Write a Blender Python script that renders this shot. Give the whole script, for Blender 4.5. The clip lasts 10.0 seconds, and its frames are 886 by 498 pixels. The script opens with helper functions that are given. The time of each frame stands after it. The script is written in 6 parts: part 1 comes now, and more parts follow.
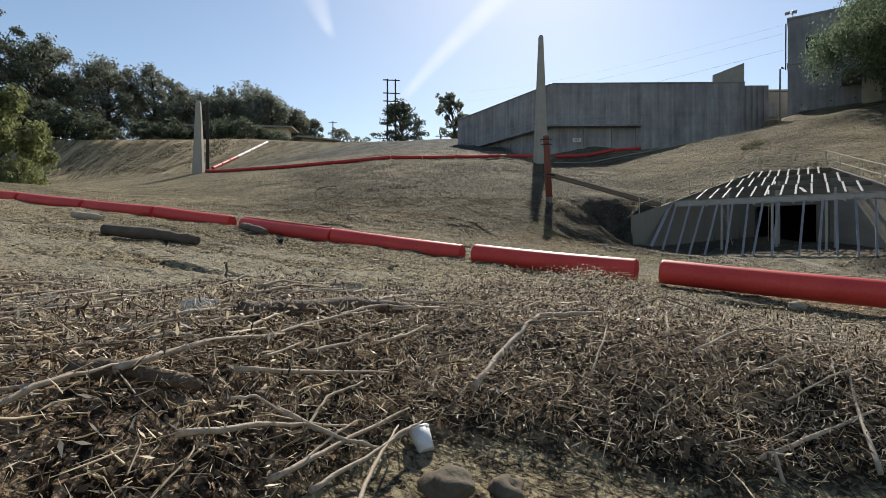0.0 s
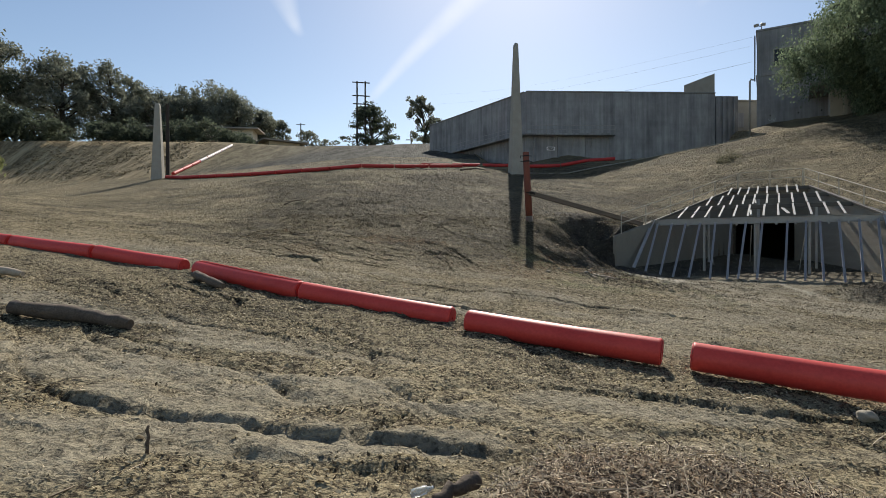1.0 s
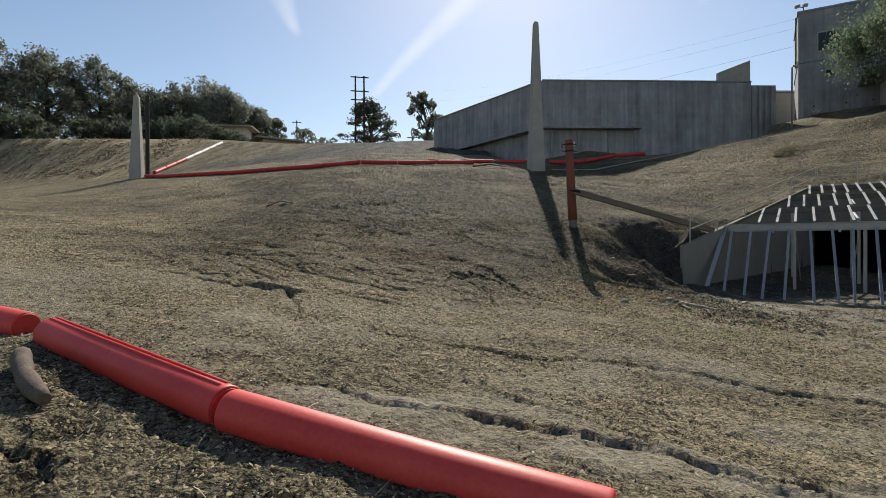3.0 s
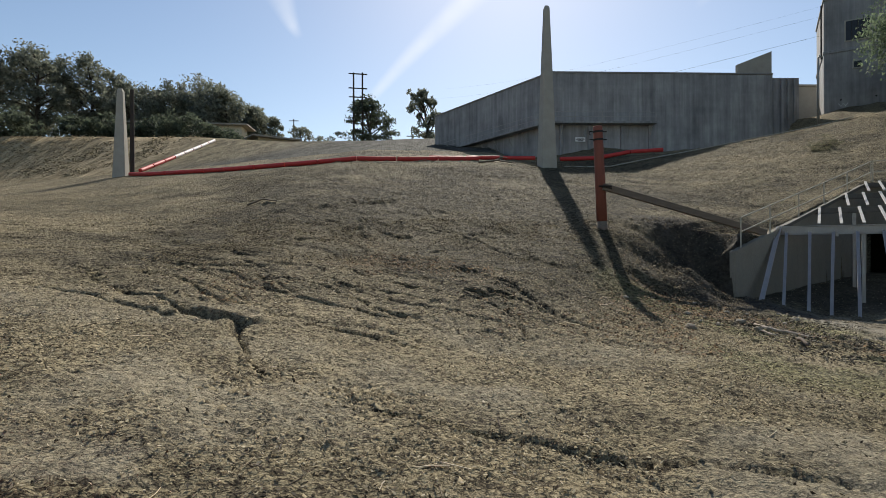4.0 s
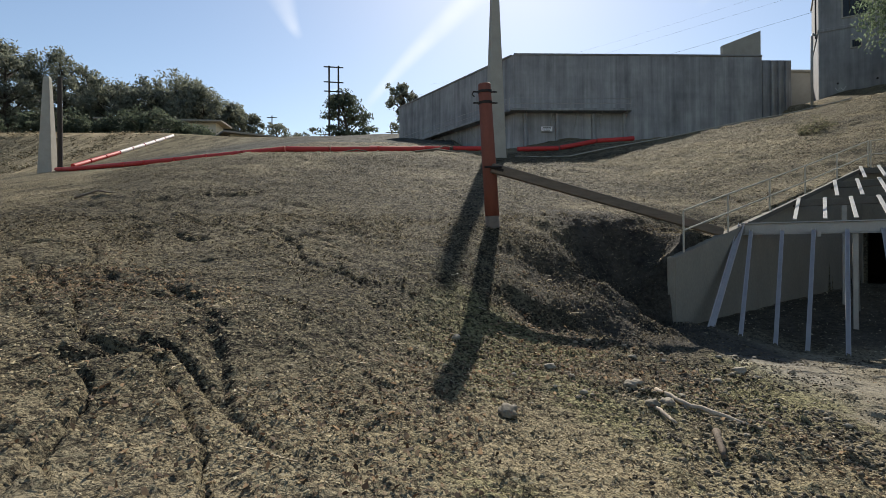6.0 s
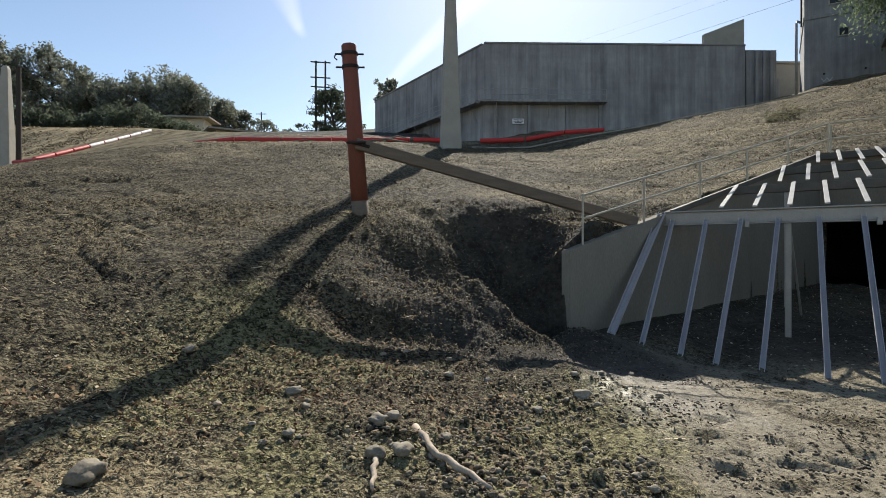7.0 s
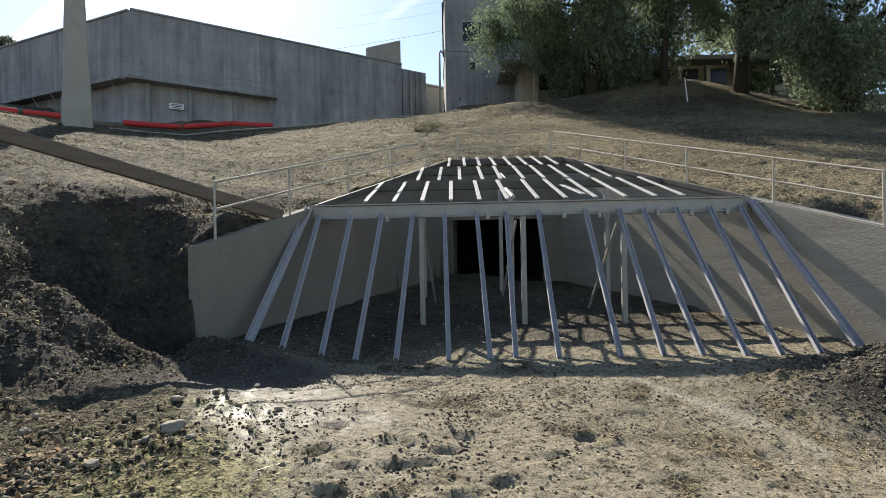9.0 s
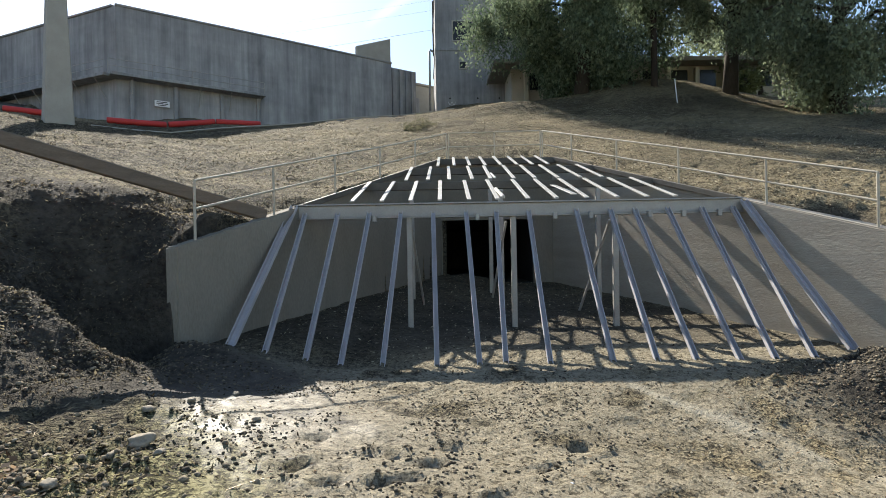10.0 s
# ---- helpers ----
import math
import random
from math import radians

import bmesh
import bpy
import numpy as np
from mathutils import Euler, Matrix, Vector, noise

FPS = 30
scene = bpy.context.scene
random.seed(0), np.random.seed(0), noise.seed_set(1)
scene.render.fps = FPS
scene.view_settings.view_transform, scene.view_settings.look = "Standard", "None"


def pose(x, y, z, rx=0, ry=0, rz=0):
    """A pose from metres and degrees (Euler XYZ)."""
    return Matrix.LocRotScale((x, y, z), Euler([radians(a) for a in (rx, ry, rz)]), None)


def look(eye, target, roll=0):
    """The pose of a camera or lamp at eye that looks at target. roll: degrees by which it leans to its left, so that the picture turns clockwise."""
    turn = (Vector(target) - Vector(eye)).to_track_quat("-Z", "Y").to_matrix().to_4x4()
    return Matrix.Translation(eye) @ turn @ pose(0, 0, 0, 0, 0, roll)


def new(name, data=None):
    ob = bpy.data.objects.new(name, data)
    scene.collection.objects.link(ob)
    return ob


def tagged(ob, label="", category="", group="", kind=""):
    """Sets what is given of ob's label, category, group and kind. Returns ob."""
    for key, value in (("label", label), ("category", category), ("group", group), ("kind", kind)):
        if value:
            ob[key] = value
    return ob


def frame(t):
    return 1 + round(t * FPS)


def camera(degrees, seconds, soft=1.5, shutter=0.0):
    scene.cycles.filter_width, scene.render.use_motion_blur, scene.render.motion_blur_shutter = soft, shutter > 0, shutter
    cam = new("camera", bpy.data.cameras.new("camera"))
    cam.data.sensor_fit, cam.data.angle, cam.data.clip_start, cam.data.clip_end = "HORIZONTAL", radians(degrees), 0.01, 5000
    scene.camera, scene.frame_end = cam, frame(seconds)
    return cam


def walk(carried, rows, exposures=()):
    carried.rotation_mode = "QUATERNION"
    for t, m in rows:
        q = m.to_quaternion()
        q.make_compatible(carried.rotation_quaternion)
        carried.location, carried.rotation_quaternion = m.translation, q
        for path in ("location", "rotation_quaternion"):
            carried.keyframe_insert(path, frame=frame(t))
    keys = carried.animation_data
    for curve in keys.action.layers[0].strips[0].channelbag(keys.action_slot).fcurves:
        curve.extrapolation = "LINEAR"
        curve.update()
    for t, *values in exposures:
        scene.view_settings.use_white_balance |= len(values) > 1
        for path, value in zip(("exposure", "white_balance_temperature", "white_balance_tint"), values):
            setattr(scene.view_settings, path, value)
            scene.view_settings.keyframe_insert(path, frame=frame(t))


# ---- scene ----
cam = camera(79.3, 10.0, 0.8)
PATH = [
    (0, (-0.273, -2.913, 0.742), (-0.326, -0.914, 0.73), -0.0),
    (0.5, (-0.433, -2.332, 0.975), (-0.384, -0.333, 0.964), -0.1),
    (1, (-0.642, -1.329, 1.911), (-0.582, 0.67, 1.901), -0.1),
    (1.5, (-0.832, -0.068, 2.211), (-0.774, 1.931, 2.203), -0.2),
    (2, (-1.042, 1.503, 2.329), (-0.982, 3.502, 2.322), -0.2),
    (2.5, (-1.226, 3.237, 2.39), (-1.163, 5.236, 2.383), -0.1),
    (2.7, (-1.31, 3.965, 2.405), (-1.247, 5.964, 2.397), -0.2),
    (3.8, (-1.70, 8.07, 2.63), (-1.633, 10.069, 2.625), -0.2),
    (4, (-1.584, 8.757, 2.635), (-1.518, 10.756, 2.631), -0.2),
    (4.5, (-0.99, 10.409, 2.74), (-0.923, 12.407, 2.738), -0.3),
    (5, (0.163, 11.885, 2.805), (0.228, 13.884, 2.805), -0.3),
    (5.5, (1.71, 13.191, 2.806), (1.77, 15.191, 2.806), -0.3),
    (5.7, (2.36, 13.62, 2.8), (2.42, 15.62, 2.799), -0.3),
    (6.8, (6.26, 16.06, 2.53), (6.302, 18.06, 2.53), -0.1),
    (7, (6.893, 16.432, 2.52), (6.935, 18.431, 2.519), 0.0),
    (7.5, (7.943, 17.075, 2.46), (8.042, 19.073, 2.457), 0.2),
    (8, (8.21, 17.252, 2.414), (8.584, 19.217, 2.411), -0.0),
    (8.5, (8.218, 17.261, 2.374), (9.108, 19.052, 2.37), -0.8),
    (9, (8.159, 17.383, 2.374), (9.28, 19.039, 2.368), -1.1),
    (9.5, (8.23, 17.496, 2.398), (9.377, 19.133, 2.391), -0.9),
    (10, (8.35, 17.597, 2.401), (9.501, 19.232, 2.394), -1.0),
]
walk(cam, [(t, look(eye, target, roll)) for t, eye, target, roll in PATH],
     [(0.0, 0.28), (0.6, 0.24), (1.0, 0.2), (2.5, 0.18), (4.0, 0.21), (5.5, 0.26), (7.0, 0.52), (8.0, 0.63), (8.5, 0.71), (9.0, 0.84), (9.5, 0.98), (10.0, 1.05)])

# ---- light ----
SUN_DIR = Vector((1.4, 8.3, 6.28)).normalized()
ELEV = math.asin(SUN_DIR.z)
AZ = math.atan2(SUN_DIR.x, SUN_DIR.y)
world = bpy.data.worlds.new("sky")
world.use_nodes = True
scene.world = world
wn, wl = world.node_tree.nodes, world.node_tree.links
sky = wn.new("ShaderNodeTexSky")
sky.sky_type = "NISHITA"
sky.sun_disc = False
sky.sun_elevation, sky.sun_rotation = ELEV, AZ
sky.air_density, sky.dust_density, sky.ozone_density = 1.0, 0.33, 0.72
wn["Background"].inputs[1].default_value = 0.10
wl.new(sky.outputs[0], wn["Background"].inputs[0])
sun = new("sun", bpy.data.lights.new("sun", "SUN"))
sun.data.energy, sun.data.angle, sun.data.color = 5.0, radians(0.55), (1.0, 0.93, 0.82)
sun.matrix_world = look(SUN_DIR * 200, (0, 0, 0))


# ---- helpers for materials and meshes ----
def mat(name, dark, light, scale=4.0, rough=0.85, bump=0.3, fine=60.0, island=0.0, obj_var=0.0, metal=0.0, stretch=(1, 1, 1), mid=0.5, spec=0.3, width=0.25):
    """Two-scale noise between two colours, with fine relief."""
    m = bpy.data.materials.new(name)
    m.use_nodes = True
    n, l = m.node_tree.nodes, m.node_tree.links
    b = n["Principled BSDF"]
    b.inputs["Roughness"].default_value, b.inputs["Metallic"].default_value = rough, metal
    b.inputs["Specular IOR Level"].default_value = spec
    co = n.new("ShaderNodeTexCoord")
    mp = n.new("ShaderNodeMapping")
    mp.inputs["Scale"].default_value = stretch
    l.new(co.outputs["Object"], mp.inputs[0])
    big, small = n.new("ShaderNodeTexNoise"), n.new("ShaderNodeTexNoise")
    for t, s, d in ((big, scale, 5), (small, fine, 3)):
        t.inputs["Scale"].default_value, t.inputs["Detail"].default_value = s, d
        t.inputs["Roughness"].default_value = 0.6
        l.new(mp.outputs[0], t.inputs["Vector"])
    mixed = n.new("ShaderNodeMath")
    mixed.operation = "MULTIPLY_ADD"
    mixed.inputs[1].default_value = 0.45
    l.new(small.outputs[0], mixed.inputs[0])
    half = n.new("ShaderNodeMath")
    half.operation = "MULTIPLY"
    half.inputs[1].default_value = 0.55
    l.new(big.outputs[0], half.inputs[0])
    l.new(half.outputs[0], mixed.inputs[2])
    out = mixed.outputs[0]
    for amount, node, socket in ((island, "ShaderNodeNewGeometry", "Random Per Island"), (obj_var, "ShaderNodeObjectInfo", "Random")):
        if amount:
            g, add = n.new(node), n.new("ShaderNodeMath")
            add.operation = "MULTIPLY_ADD"
            add.inputs[1].default_value = amount
            l.new(g.outputs[socket], add.inputs[0])
            sub = n.new("ShaderNodeMath")
            sub.operation = "SUBTRACT"
            sub.inputs[1].default_value = amount / 2
            l.new(out, sub.inputs[0])
            l.new(sub.outputs[0], add.inputs[2])
            out = add.outputs[0]
    ramp = n.new("ShaderNodeValToRGB")
    ramp.color_ramp.elements[0].position, ramp.color_ramp.elements[1].position = mid - width, mid + width
    ramp.color_ramp.elements[0].color, ramp.color_ramp.elements[1].color = (*dark, 1), (*light, 1)
    l.new(out, ramp.inputs[0])
    l.new(ramp.outputs[0], b.inputs["Base Color"])
    if bump:
        bp = n.new("ShaderNodeBump")
        bp.inputs["Strength"].default_value, bp.inputs["Distance"].default_value = bump, 0.02
        l.new(mixed.outputs[0], bp.inputs["Height"])
        l.new(bp.outputs[0], b.inputs["Normal"])
    return m


def link_mesh(name, verts, faces, material, parent=None, label="", smooth=False):
    me = bpy.data.meshes.new(name)
    me.from_pydata([tuple(v) for v in verts], [], [tuple(f) for f in faces])
    me.materials.append(material)
    if smooth:
        me.polygons.foreach_set("use_smooth", [True] * len(me.polygons))
    ob = new(name, me)
    if parent:
        ob.parent = parent
    return tagged(ob, label)


def quads(name, verts, count, material, smooth=False):
    """A mesh of count loose quads from an array of 4 * count corners."""
    me = bpy.data.meshes.new(name)
    me.vertices.add(count * 4)
    me.vertices.foreach_set("co", np.asarray(verts, dtype=np.float32).ravel())
    me.loops.add(count * 4)
    me.loops.foreach_set("vertex_index", np.arange(count * 4, dtype=np.int32))
    me.polygons.add(count)
    me.polygons.foreach_set("loop_start", np.arange(0, count * 4, 4, dtype=np.int32))
    me.update(calc_edges=True)
    me.materials.append(material)
    return new(name, me)


def part(name, bm, material, parent=None, label="", smooth=False):
    me = bpy.data.meshes.new(name)
    bm.to_mesh(me)
    bm.free()
    me.materials.append(material)
    if smooth:
        me.polygons.foreach_set("use_smooth", [len(p.vertices) < 5 for p in me.polygons])
    ob = new(name, me)
    if parent:
        ob.parent = parent
    return tagged(ob, label)


def box(size, m=Matrix(), bevel=0.01, bm=None):
    """A bevelled box of that size, centred at the pose m; added to bm where one is given."""
    one = bmesh.new()
    bmesh.ops.create_cube(one, size=1, matrix=Matrix.Diagonal((*size, 1)))
    if bevel:
        bmesh.ops.bevel(one, geom=one.edges[:], offset=min(bevel, min(size) * 0.3), segments=1, affect="EDGES")
    one.transform(m)
    if bm is None:
        return one
    me = bpy.data.meshes.new("t")
    one.to_mesh(me)
    one.free()
    bm.from_mesh(me)
    bpy.data.meshes.remove(me)
    return bm


def beam_between(a, b, w, h, bevel=0.008, up=Vector((0, 0, 1))):
    """A bevelled bar from a to b, w wide and h deep."""
    a, b = Vector(a), Vector(b)
    d = (b - a)
    x = d.normalized()
    y = up.cross(x).normalized()
    z = x.cross(y)
    m = Matrix((x, y, z)).transposed().to_4x4()
    m.translation = (a + b) / 2
    return box((d.length, w, h), m, bevel)


def tube(points, radii, sides=8, bm=None, caps=True):
    """A tapered tube along a bent line."""
    bm = bm or bmesh.new()
    pts = [Vector(p) for p in points]
    rings = []
    for i, p in enumerate(pts):
        d = (pts[min(i + 1, len(pts) - 1)] - pts[max(i - 1, 0)]).normalized()
        side = d.cross(Vector((0.31, 0.2, 0.93)) if abs(d.z) < 0.9 else Vector((1, 0, 0))).normalized()
        up = d.cross(side)
        rings.append([bm.verts.new(p + radii[i] * (side * math.cos(2 * math.pi * k / sides) + up * math.sin(2 * math.pi * k / sides))) for k in range(sides)])
    for a, b in zip(rings, rings[1:]):
        for k in range(sides):
            bm.faces.new((a[k], a[(k + 1) % sides], b[(k + 1) % sides], b[k]))
    if caps:
        bm.faces.new(rings[0][::-1])
        bm.faces.new(rings[-1])
    return bm


def empty(name, at, label, category, group="", kind=""):
    e = new(name)
    e.empty_display_size = 0.2
    e.location = at
    bpy.context.view_layer.update()
    return tagged(e, label, category, group, kind)


def adopt(thing, *obs):
    """Hang world-placed meshes under a thing that stands elsewhere."""
    for o in obs:
        o.parent = thing
        o.matrix_parent_inverse = Matrix.Translation(thing.location).inverted()


# ---- noise on arrays ----
def lattice(ix, iy, seed):
    n = (ix * 374761393 + iy * 668265263 + seed * 974711) & 0x7FFFFFFF
    n = ((n ^ (n >> 13)) * 1274126177) & 0x7FFFFFFF
    return ((n ^ (n >> 16)) & 0xFFFF) / 32767.5 - 1.0


def vnoise(x, y, seed=0):
    x, y = np.asarray(x, dtype=float), np.asarray(y, dtype=float)
    ix, iy = np.floor(x).astype(np.int64), np.floor(y).astype(np.int64)
    fx, fy = x - ix, y - iy
    fx, fy = fx * fx * (3 - 2 * fx), fy * fy * (3 - 2 * fy)
    a, b = lattice(ix, iy, seed), lattice(ix + 1, iy, seed)
    c, d = lattice(ix, iy + 1, seed), lattice(ix + 1, iy + 1, seed)
    return (a * (1 - fx) + b * fx) * (1 - fy) + (c * (1 - fx) + d * fx) * fy


def fbm(x, y, seed=0, octaves=4):
    v, amp, total = 0.0, 1.0, 0.0
    for o in range(octaves):
        v = v + amp * vnoise(x * 2 ** o + 17.3 * o, y * 2 ** o - 9.1 * o, seed + o)
        total += amp
        amp *= 0.5
    return v / total


def step(a, b, x):
    t = np.clip((x - a) / (b - a), 0, 1)
    return t * t * (3 - 2 * t)


# ---- the lie of the land ----
# the intake: u runs along its front beam, v into the hill
OX, OY, TURN = 12.87, 30.13, radians(-35.5)
CU, SU = math.cos(TURN), math.sin(TURN)


def uv(x, y):
    return (x - OX) * CU + (y - OY) * SU, -(x - OX) * SU + (y - OY) * CU


def xyz(u, v, z):
    return Vector((OX + u * CU - v * SU, OY + u * SU + v * CU, z))


def wall_left(v):
    return 0.44 * v + 0.09


def wall_right(v):
    return 10.70 - 0.40 * v


def wall_top(v):
    return 3.42 + 0.297 * v


# washed-out cracks: how wide each one gapes, then its line in plan
CRACKS = ((2.3, (-9.6, 21.5), (-8.6, 20.4), (-7.2, 19.0), (-6.6, 18.9), (-5.7, 18.1), (-4.7, 17.5), (-4.5, 16.9), (-4.1, 16.3)),
          (1.8, (-4.1, 16.3), (-3.9, 15.7), (-3.4, 15.0)),
          (0.95, (-6.6, 6.4), (-4.9, 4.4), (-4.1, 3.75), (-2.5, 3.55), (-1.4, 3.4), (-0.1, 3.25)),
          (0.55, (-4.1, 3.1), (-2.3, 2.9), (-0.7, 2.8)),
          (0.8, (0.9, 5.2), (2.4, 5.05), (4.7, 4.75)),
          (0.6, (-1.35, 3.5), (-0.6, 4.3), (0.3, 4.85)),
          (1.5, (-6.2, 10.2), (-5.0, 9.55), (-4.3, 9.2), (-4.15, 8.5), (-3.6, 7.8)),
          (0.9, (-3.4, 11.7), (-2.1, 11.0), (-0.3, 10.55), (1.3, 10.1), (3.3, 9.2)),
          (0.6, (-2.1, 14.3), (-0.3, 13.7), (1.2, 13.6), (2.6, 13.2), (4.4, 12.6), (6.3, 11.8)),
          (0.9, (-4.9, 20.9), (-3.7, 20.3), (-3.0, 19.5), (-2.6, 18.9), (-1.9, 18.5), (-1.2, 17.8), (-0.6, 17.2)),
          (0.6, (-3.7, 17.8), (-2.4, 17.2), (-1.7, 16.9)),
          (1.2, (-5.3, 19.5), (-4.7, 18.8), (-4.2, 18.0)),
          (0.8, (-0.9, 19.5), (-0.7, 18.9), (-0.2, 18.4), (0.5, 17.5)),
          (0.6, (-0.5, 16.2), (0.3, 15.7)),
          (0.6, (0.7, 15.5), (1.2, 15.1)),
          (0.9, (-8.9, 23.8), (-7.6, 21.5)),
          (0.8, (-6.2, 24.3), (-4.2, 22.3), (-3.2, 21.5), (-2.4, 20.9), (-1.6, 20.5)),
          (0.9, (-3.7, 24.2), (-2.5, 22.6), (-2.2, 22.2)),
          (0.7, (-3.5, 20.6), (-2.5, 20.2), (-1.5, 19.7)),
          (1.0, (-1.8, 22.3), (-1.4, 21.6), (-0.7, 20.8), (0.3, 20.5), (1.0, 19.7), (1.4, 19.2), (1.7, 18.5), (2.1, 17.7)),
          (0.6, (-1.6, 18.1), (-0.7, 17.4)),
          (0.8, (-0.5, 28.3), (0.7, 26.4), (2.0, 24.5)),
          (0.8, (-3.6, 29.0), (-2.5, 27.6)),
          (1.0, (-7.0, 33.9), (-4.9, 35.2), (-1.8, 35.5)))


def crack_field(x, y):
    """The bed of the washed-out cracks, 1 in its middle, the small step across each (above on the uphill side), and how wide it gapes."""
    wx = x + 0.10 * vnoise(x * 1.7, y * 1.7, 51) + 0.05 * vnoise(x * 6, y * 6, 52)
    wy = y + 0.10 * vnoise(x * 1.7, y * 1.7, 53) + 0.05 * vnoise(x * 6, y * 6, 54)
    best, side, gape = np.full(np.shape(wx), 9.0), np.zeros(np.shape(wx)), np.ones(np.shape(wx))
    for wide, *line in CRACKS:
        for (ax, ay), (bx, by) in zip(line, line[1:]):
            dx, dy = bx - ax, by - ay
            t = np.clip(((wx - ax) * dx + (wy - ay) * dy) / (dx * dx + dy * dy), 0, 1)
            d = np.hypot(wx - ax - t * dx, wy - ay - t * dy)
            up = 1.0 if 0.85 * dy + 0.53 * dx > 0 else -1.0
            across = up * ((wy - ay) * dx - (wx - ax) * dy) / math.hypot(dx, dy)
            nearer = d < best
            side, gape = np.where(nearer, across, side), np.where(nearer, wide, gape)
            best = np.minimum(best, d)
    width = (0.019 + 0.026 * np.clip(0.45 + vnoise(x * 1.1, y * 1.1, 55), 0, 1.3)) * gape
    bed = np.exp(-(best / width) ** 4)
    ledge = np.tanh(side / 0.05) * np.exp(-(best / 0.4) ** 2) * np.clip(0.6 + vnoise(x * 0.6, y * 0.6, 56), 0, 1)
    return bed, ledge * np.clip(gape, 0.6, 1.5), gape


def rill_field(x, y):
    """Thin rills that the rain has washed down the bare slope."""
    a = 0.80 * x - 0.60 * y
    w = 0.60 * x + 0.80 * y
    r = np.abs(fbm(w * 0.62 + 0.5 * vnoise(x * 0.4, y * 0.4, 5), a * 0.13, 7, 3))
    r2 = np.abs(fbm(w * 1.5 + 0.4 * vnoise(x * 0.7, y * 0.7, 6), a * 0.28, 9, 2))
    keep = step(16.0, 19.5, y) * (1 - step(30, 40, y)) * (1 - step(0.8, 3.6, x)) + 0.55 * step(2.5, 4, y) * (1 - step(10, 14, y)) * (1 - step(6, 9, x))
    return keep * (np.exp(-(r / 0.032) ** 2) + 0.6 * np.exp(-(r2 / 0.045) ** 2))


def pile(x, y):
    """The heap of washed-up wood by the camera's first place."""
    front = -1.08 + 0.22 * step(0.0, 1.5, x) - 1.9 * step(-0.4, -1.6, x) + 0.25 * vnoise(x * 1.1, y * 0.0, 33)
    back = 1.6 + 1.95 * step(-1.1, 0.6, x) - 0.5 * step(1.7, 2.6, x) + 0.3 * vnoise(x * 0.9, y * 0.0, 34)
    h = 0.40 * step(front, front + 1.25, y) * (1 - step(back - 1.1, back, y)) * step(-9, -5.5, x) * (1 - step(2.8, 5.4, x))
    return h * (0.85 + 0.4 * fbm(x * 0.8, y * 0.8, 31, 3)) * (1 - 0.4 * step(0.6, 2.4, x) * step(-0.3, 0.8, y)) * (1 - 0.35 * step(-1.4, -2.4, x) * step(-0.9, 0.2, y))


def bare_field(x, y):
    """Smooth pale patches of dried mud between the litter."""
    a = step(-0.3, 0.1, fbm(x * 0.33, y * 0.5, 64, 3)) * step(8.5, 10.5, y + 0.4 * x) * (1 - step(16, 20, y)) * 0.8
    b = 1.0 * step(-0.05 - 0.2 * step(-2.5, -4.0, x), 0.25 - 0.15 * step(-2.5, -4.0, x), fbm(x * 0.45, y * 1.3, 65, 3)) * step(2.0, 2.6, y) * (1 - step(5.0, 6.4, y + 0.35 * np.clip(x, -9, 2))) * (1 - step(6, 9, x))
    b = b + 1.2 * step(-0.1, 0.15, fbm(x * 0.4, y * 1.1, 68, 3)) * np.exp(-((y - 10.6 + 0.42 * x) / 1.1) ** 2) * step(-6, -3, x)
    return (a + b) * (1 - step(0.01, 0.1, pile(x, y)))


def bank_foot(x):
    """The line at which the lined embankment rises from the slope."""
    return np.where(x < -37, 76 - 0.52 * (x + 37), 76 - 0.24 * (x + 37))


PRINTS = ((10.94, 22.63), (11.16, 22.5), (11.39, 22.18), (10.67, 21.99), (11.0, 21.95), (10.26, 22.13), (11.9, 22.5), (12.5, 21.6), (10.6, 23.3), (13.3, 21.9), (10.31, 21.4), (10.9, 21.2), (9.9, 21.7), (11.5, 21.3), (10.1, 22.6))


def mud_field(x, y):
    """Where smooth damp mud lies before the intake."""
    u, v = uv(x, y)
    m = step(8.7, 9.7, x + 0.6 * vnoise(x * 0.9, y * 0.9, 62) + 0.25 * vnoise(x * 3.1, y * 3.1, 63)) * step(-2.2, -0.2, u) * (1 - step(10.2, 11.6, u)) * (1 - step(-3.4, -3.0, v)) * step(-14, -9, v)
    return m * step(-0.75, -0.25, fbm(x * 0.5, y * 0.5, 61, 3))


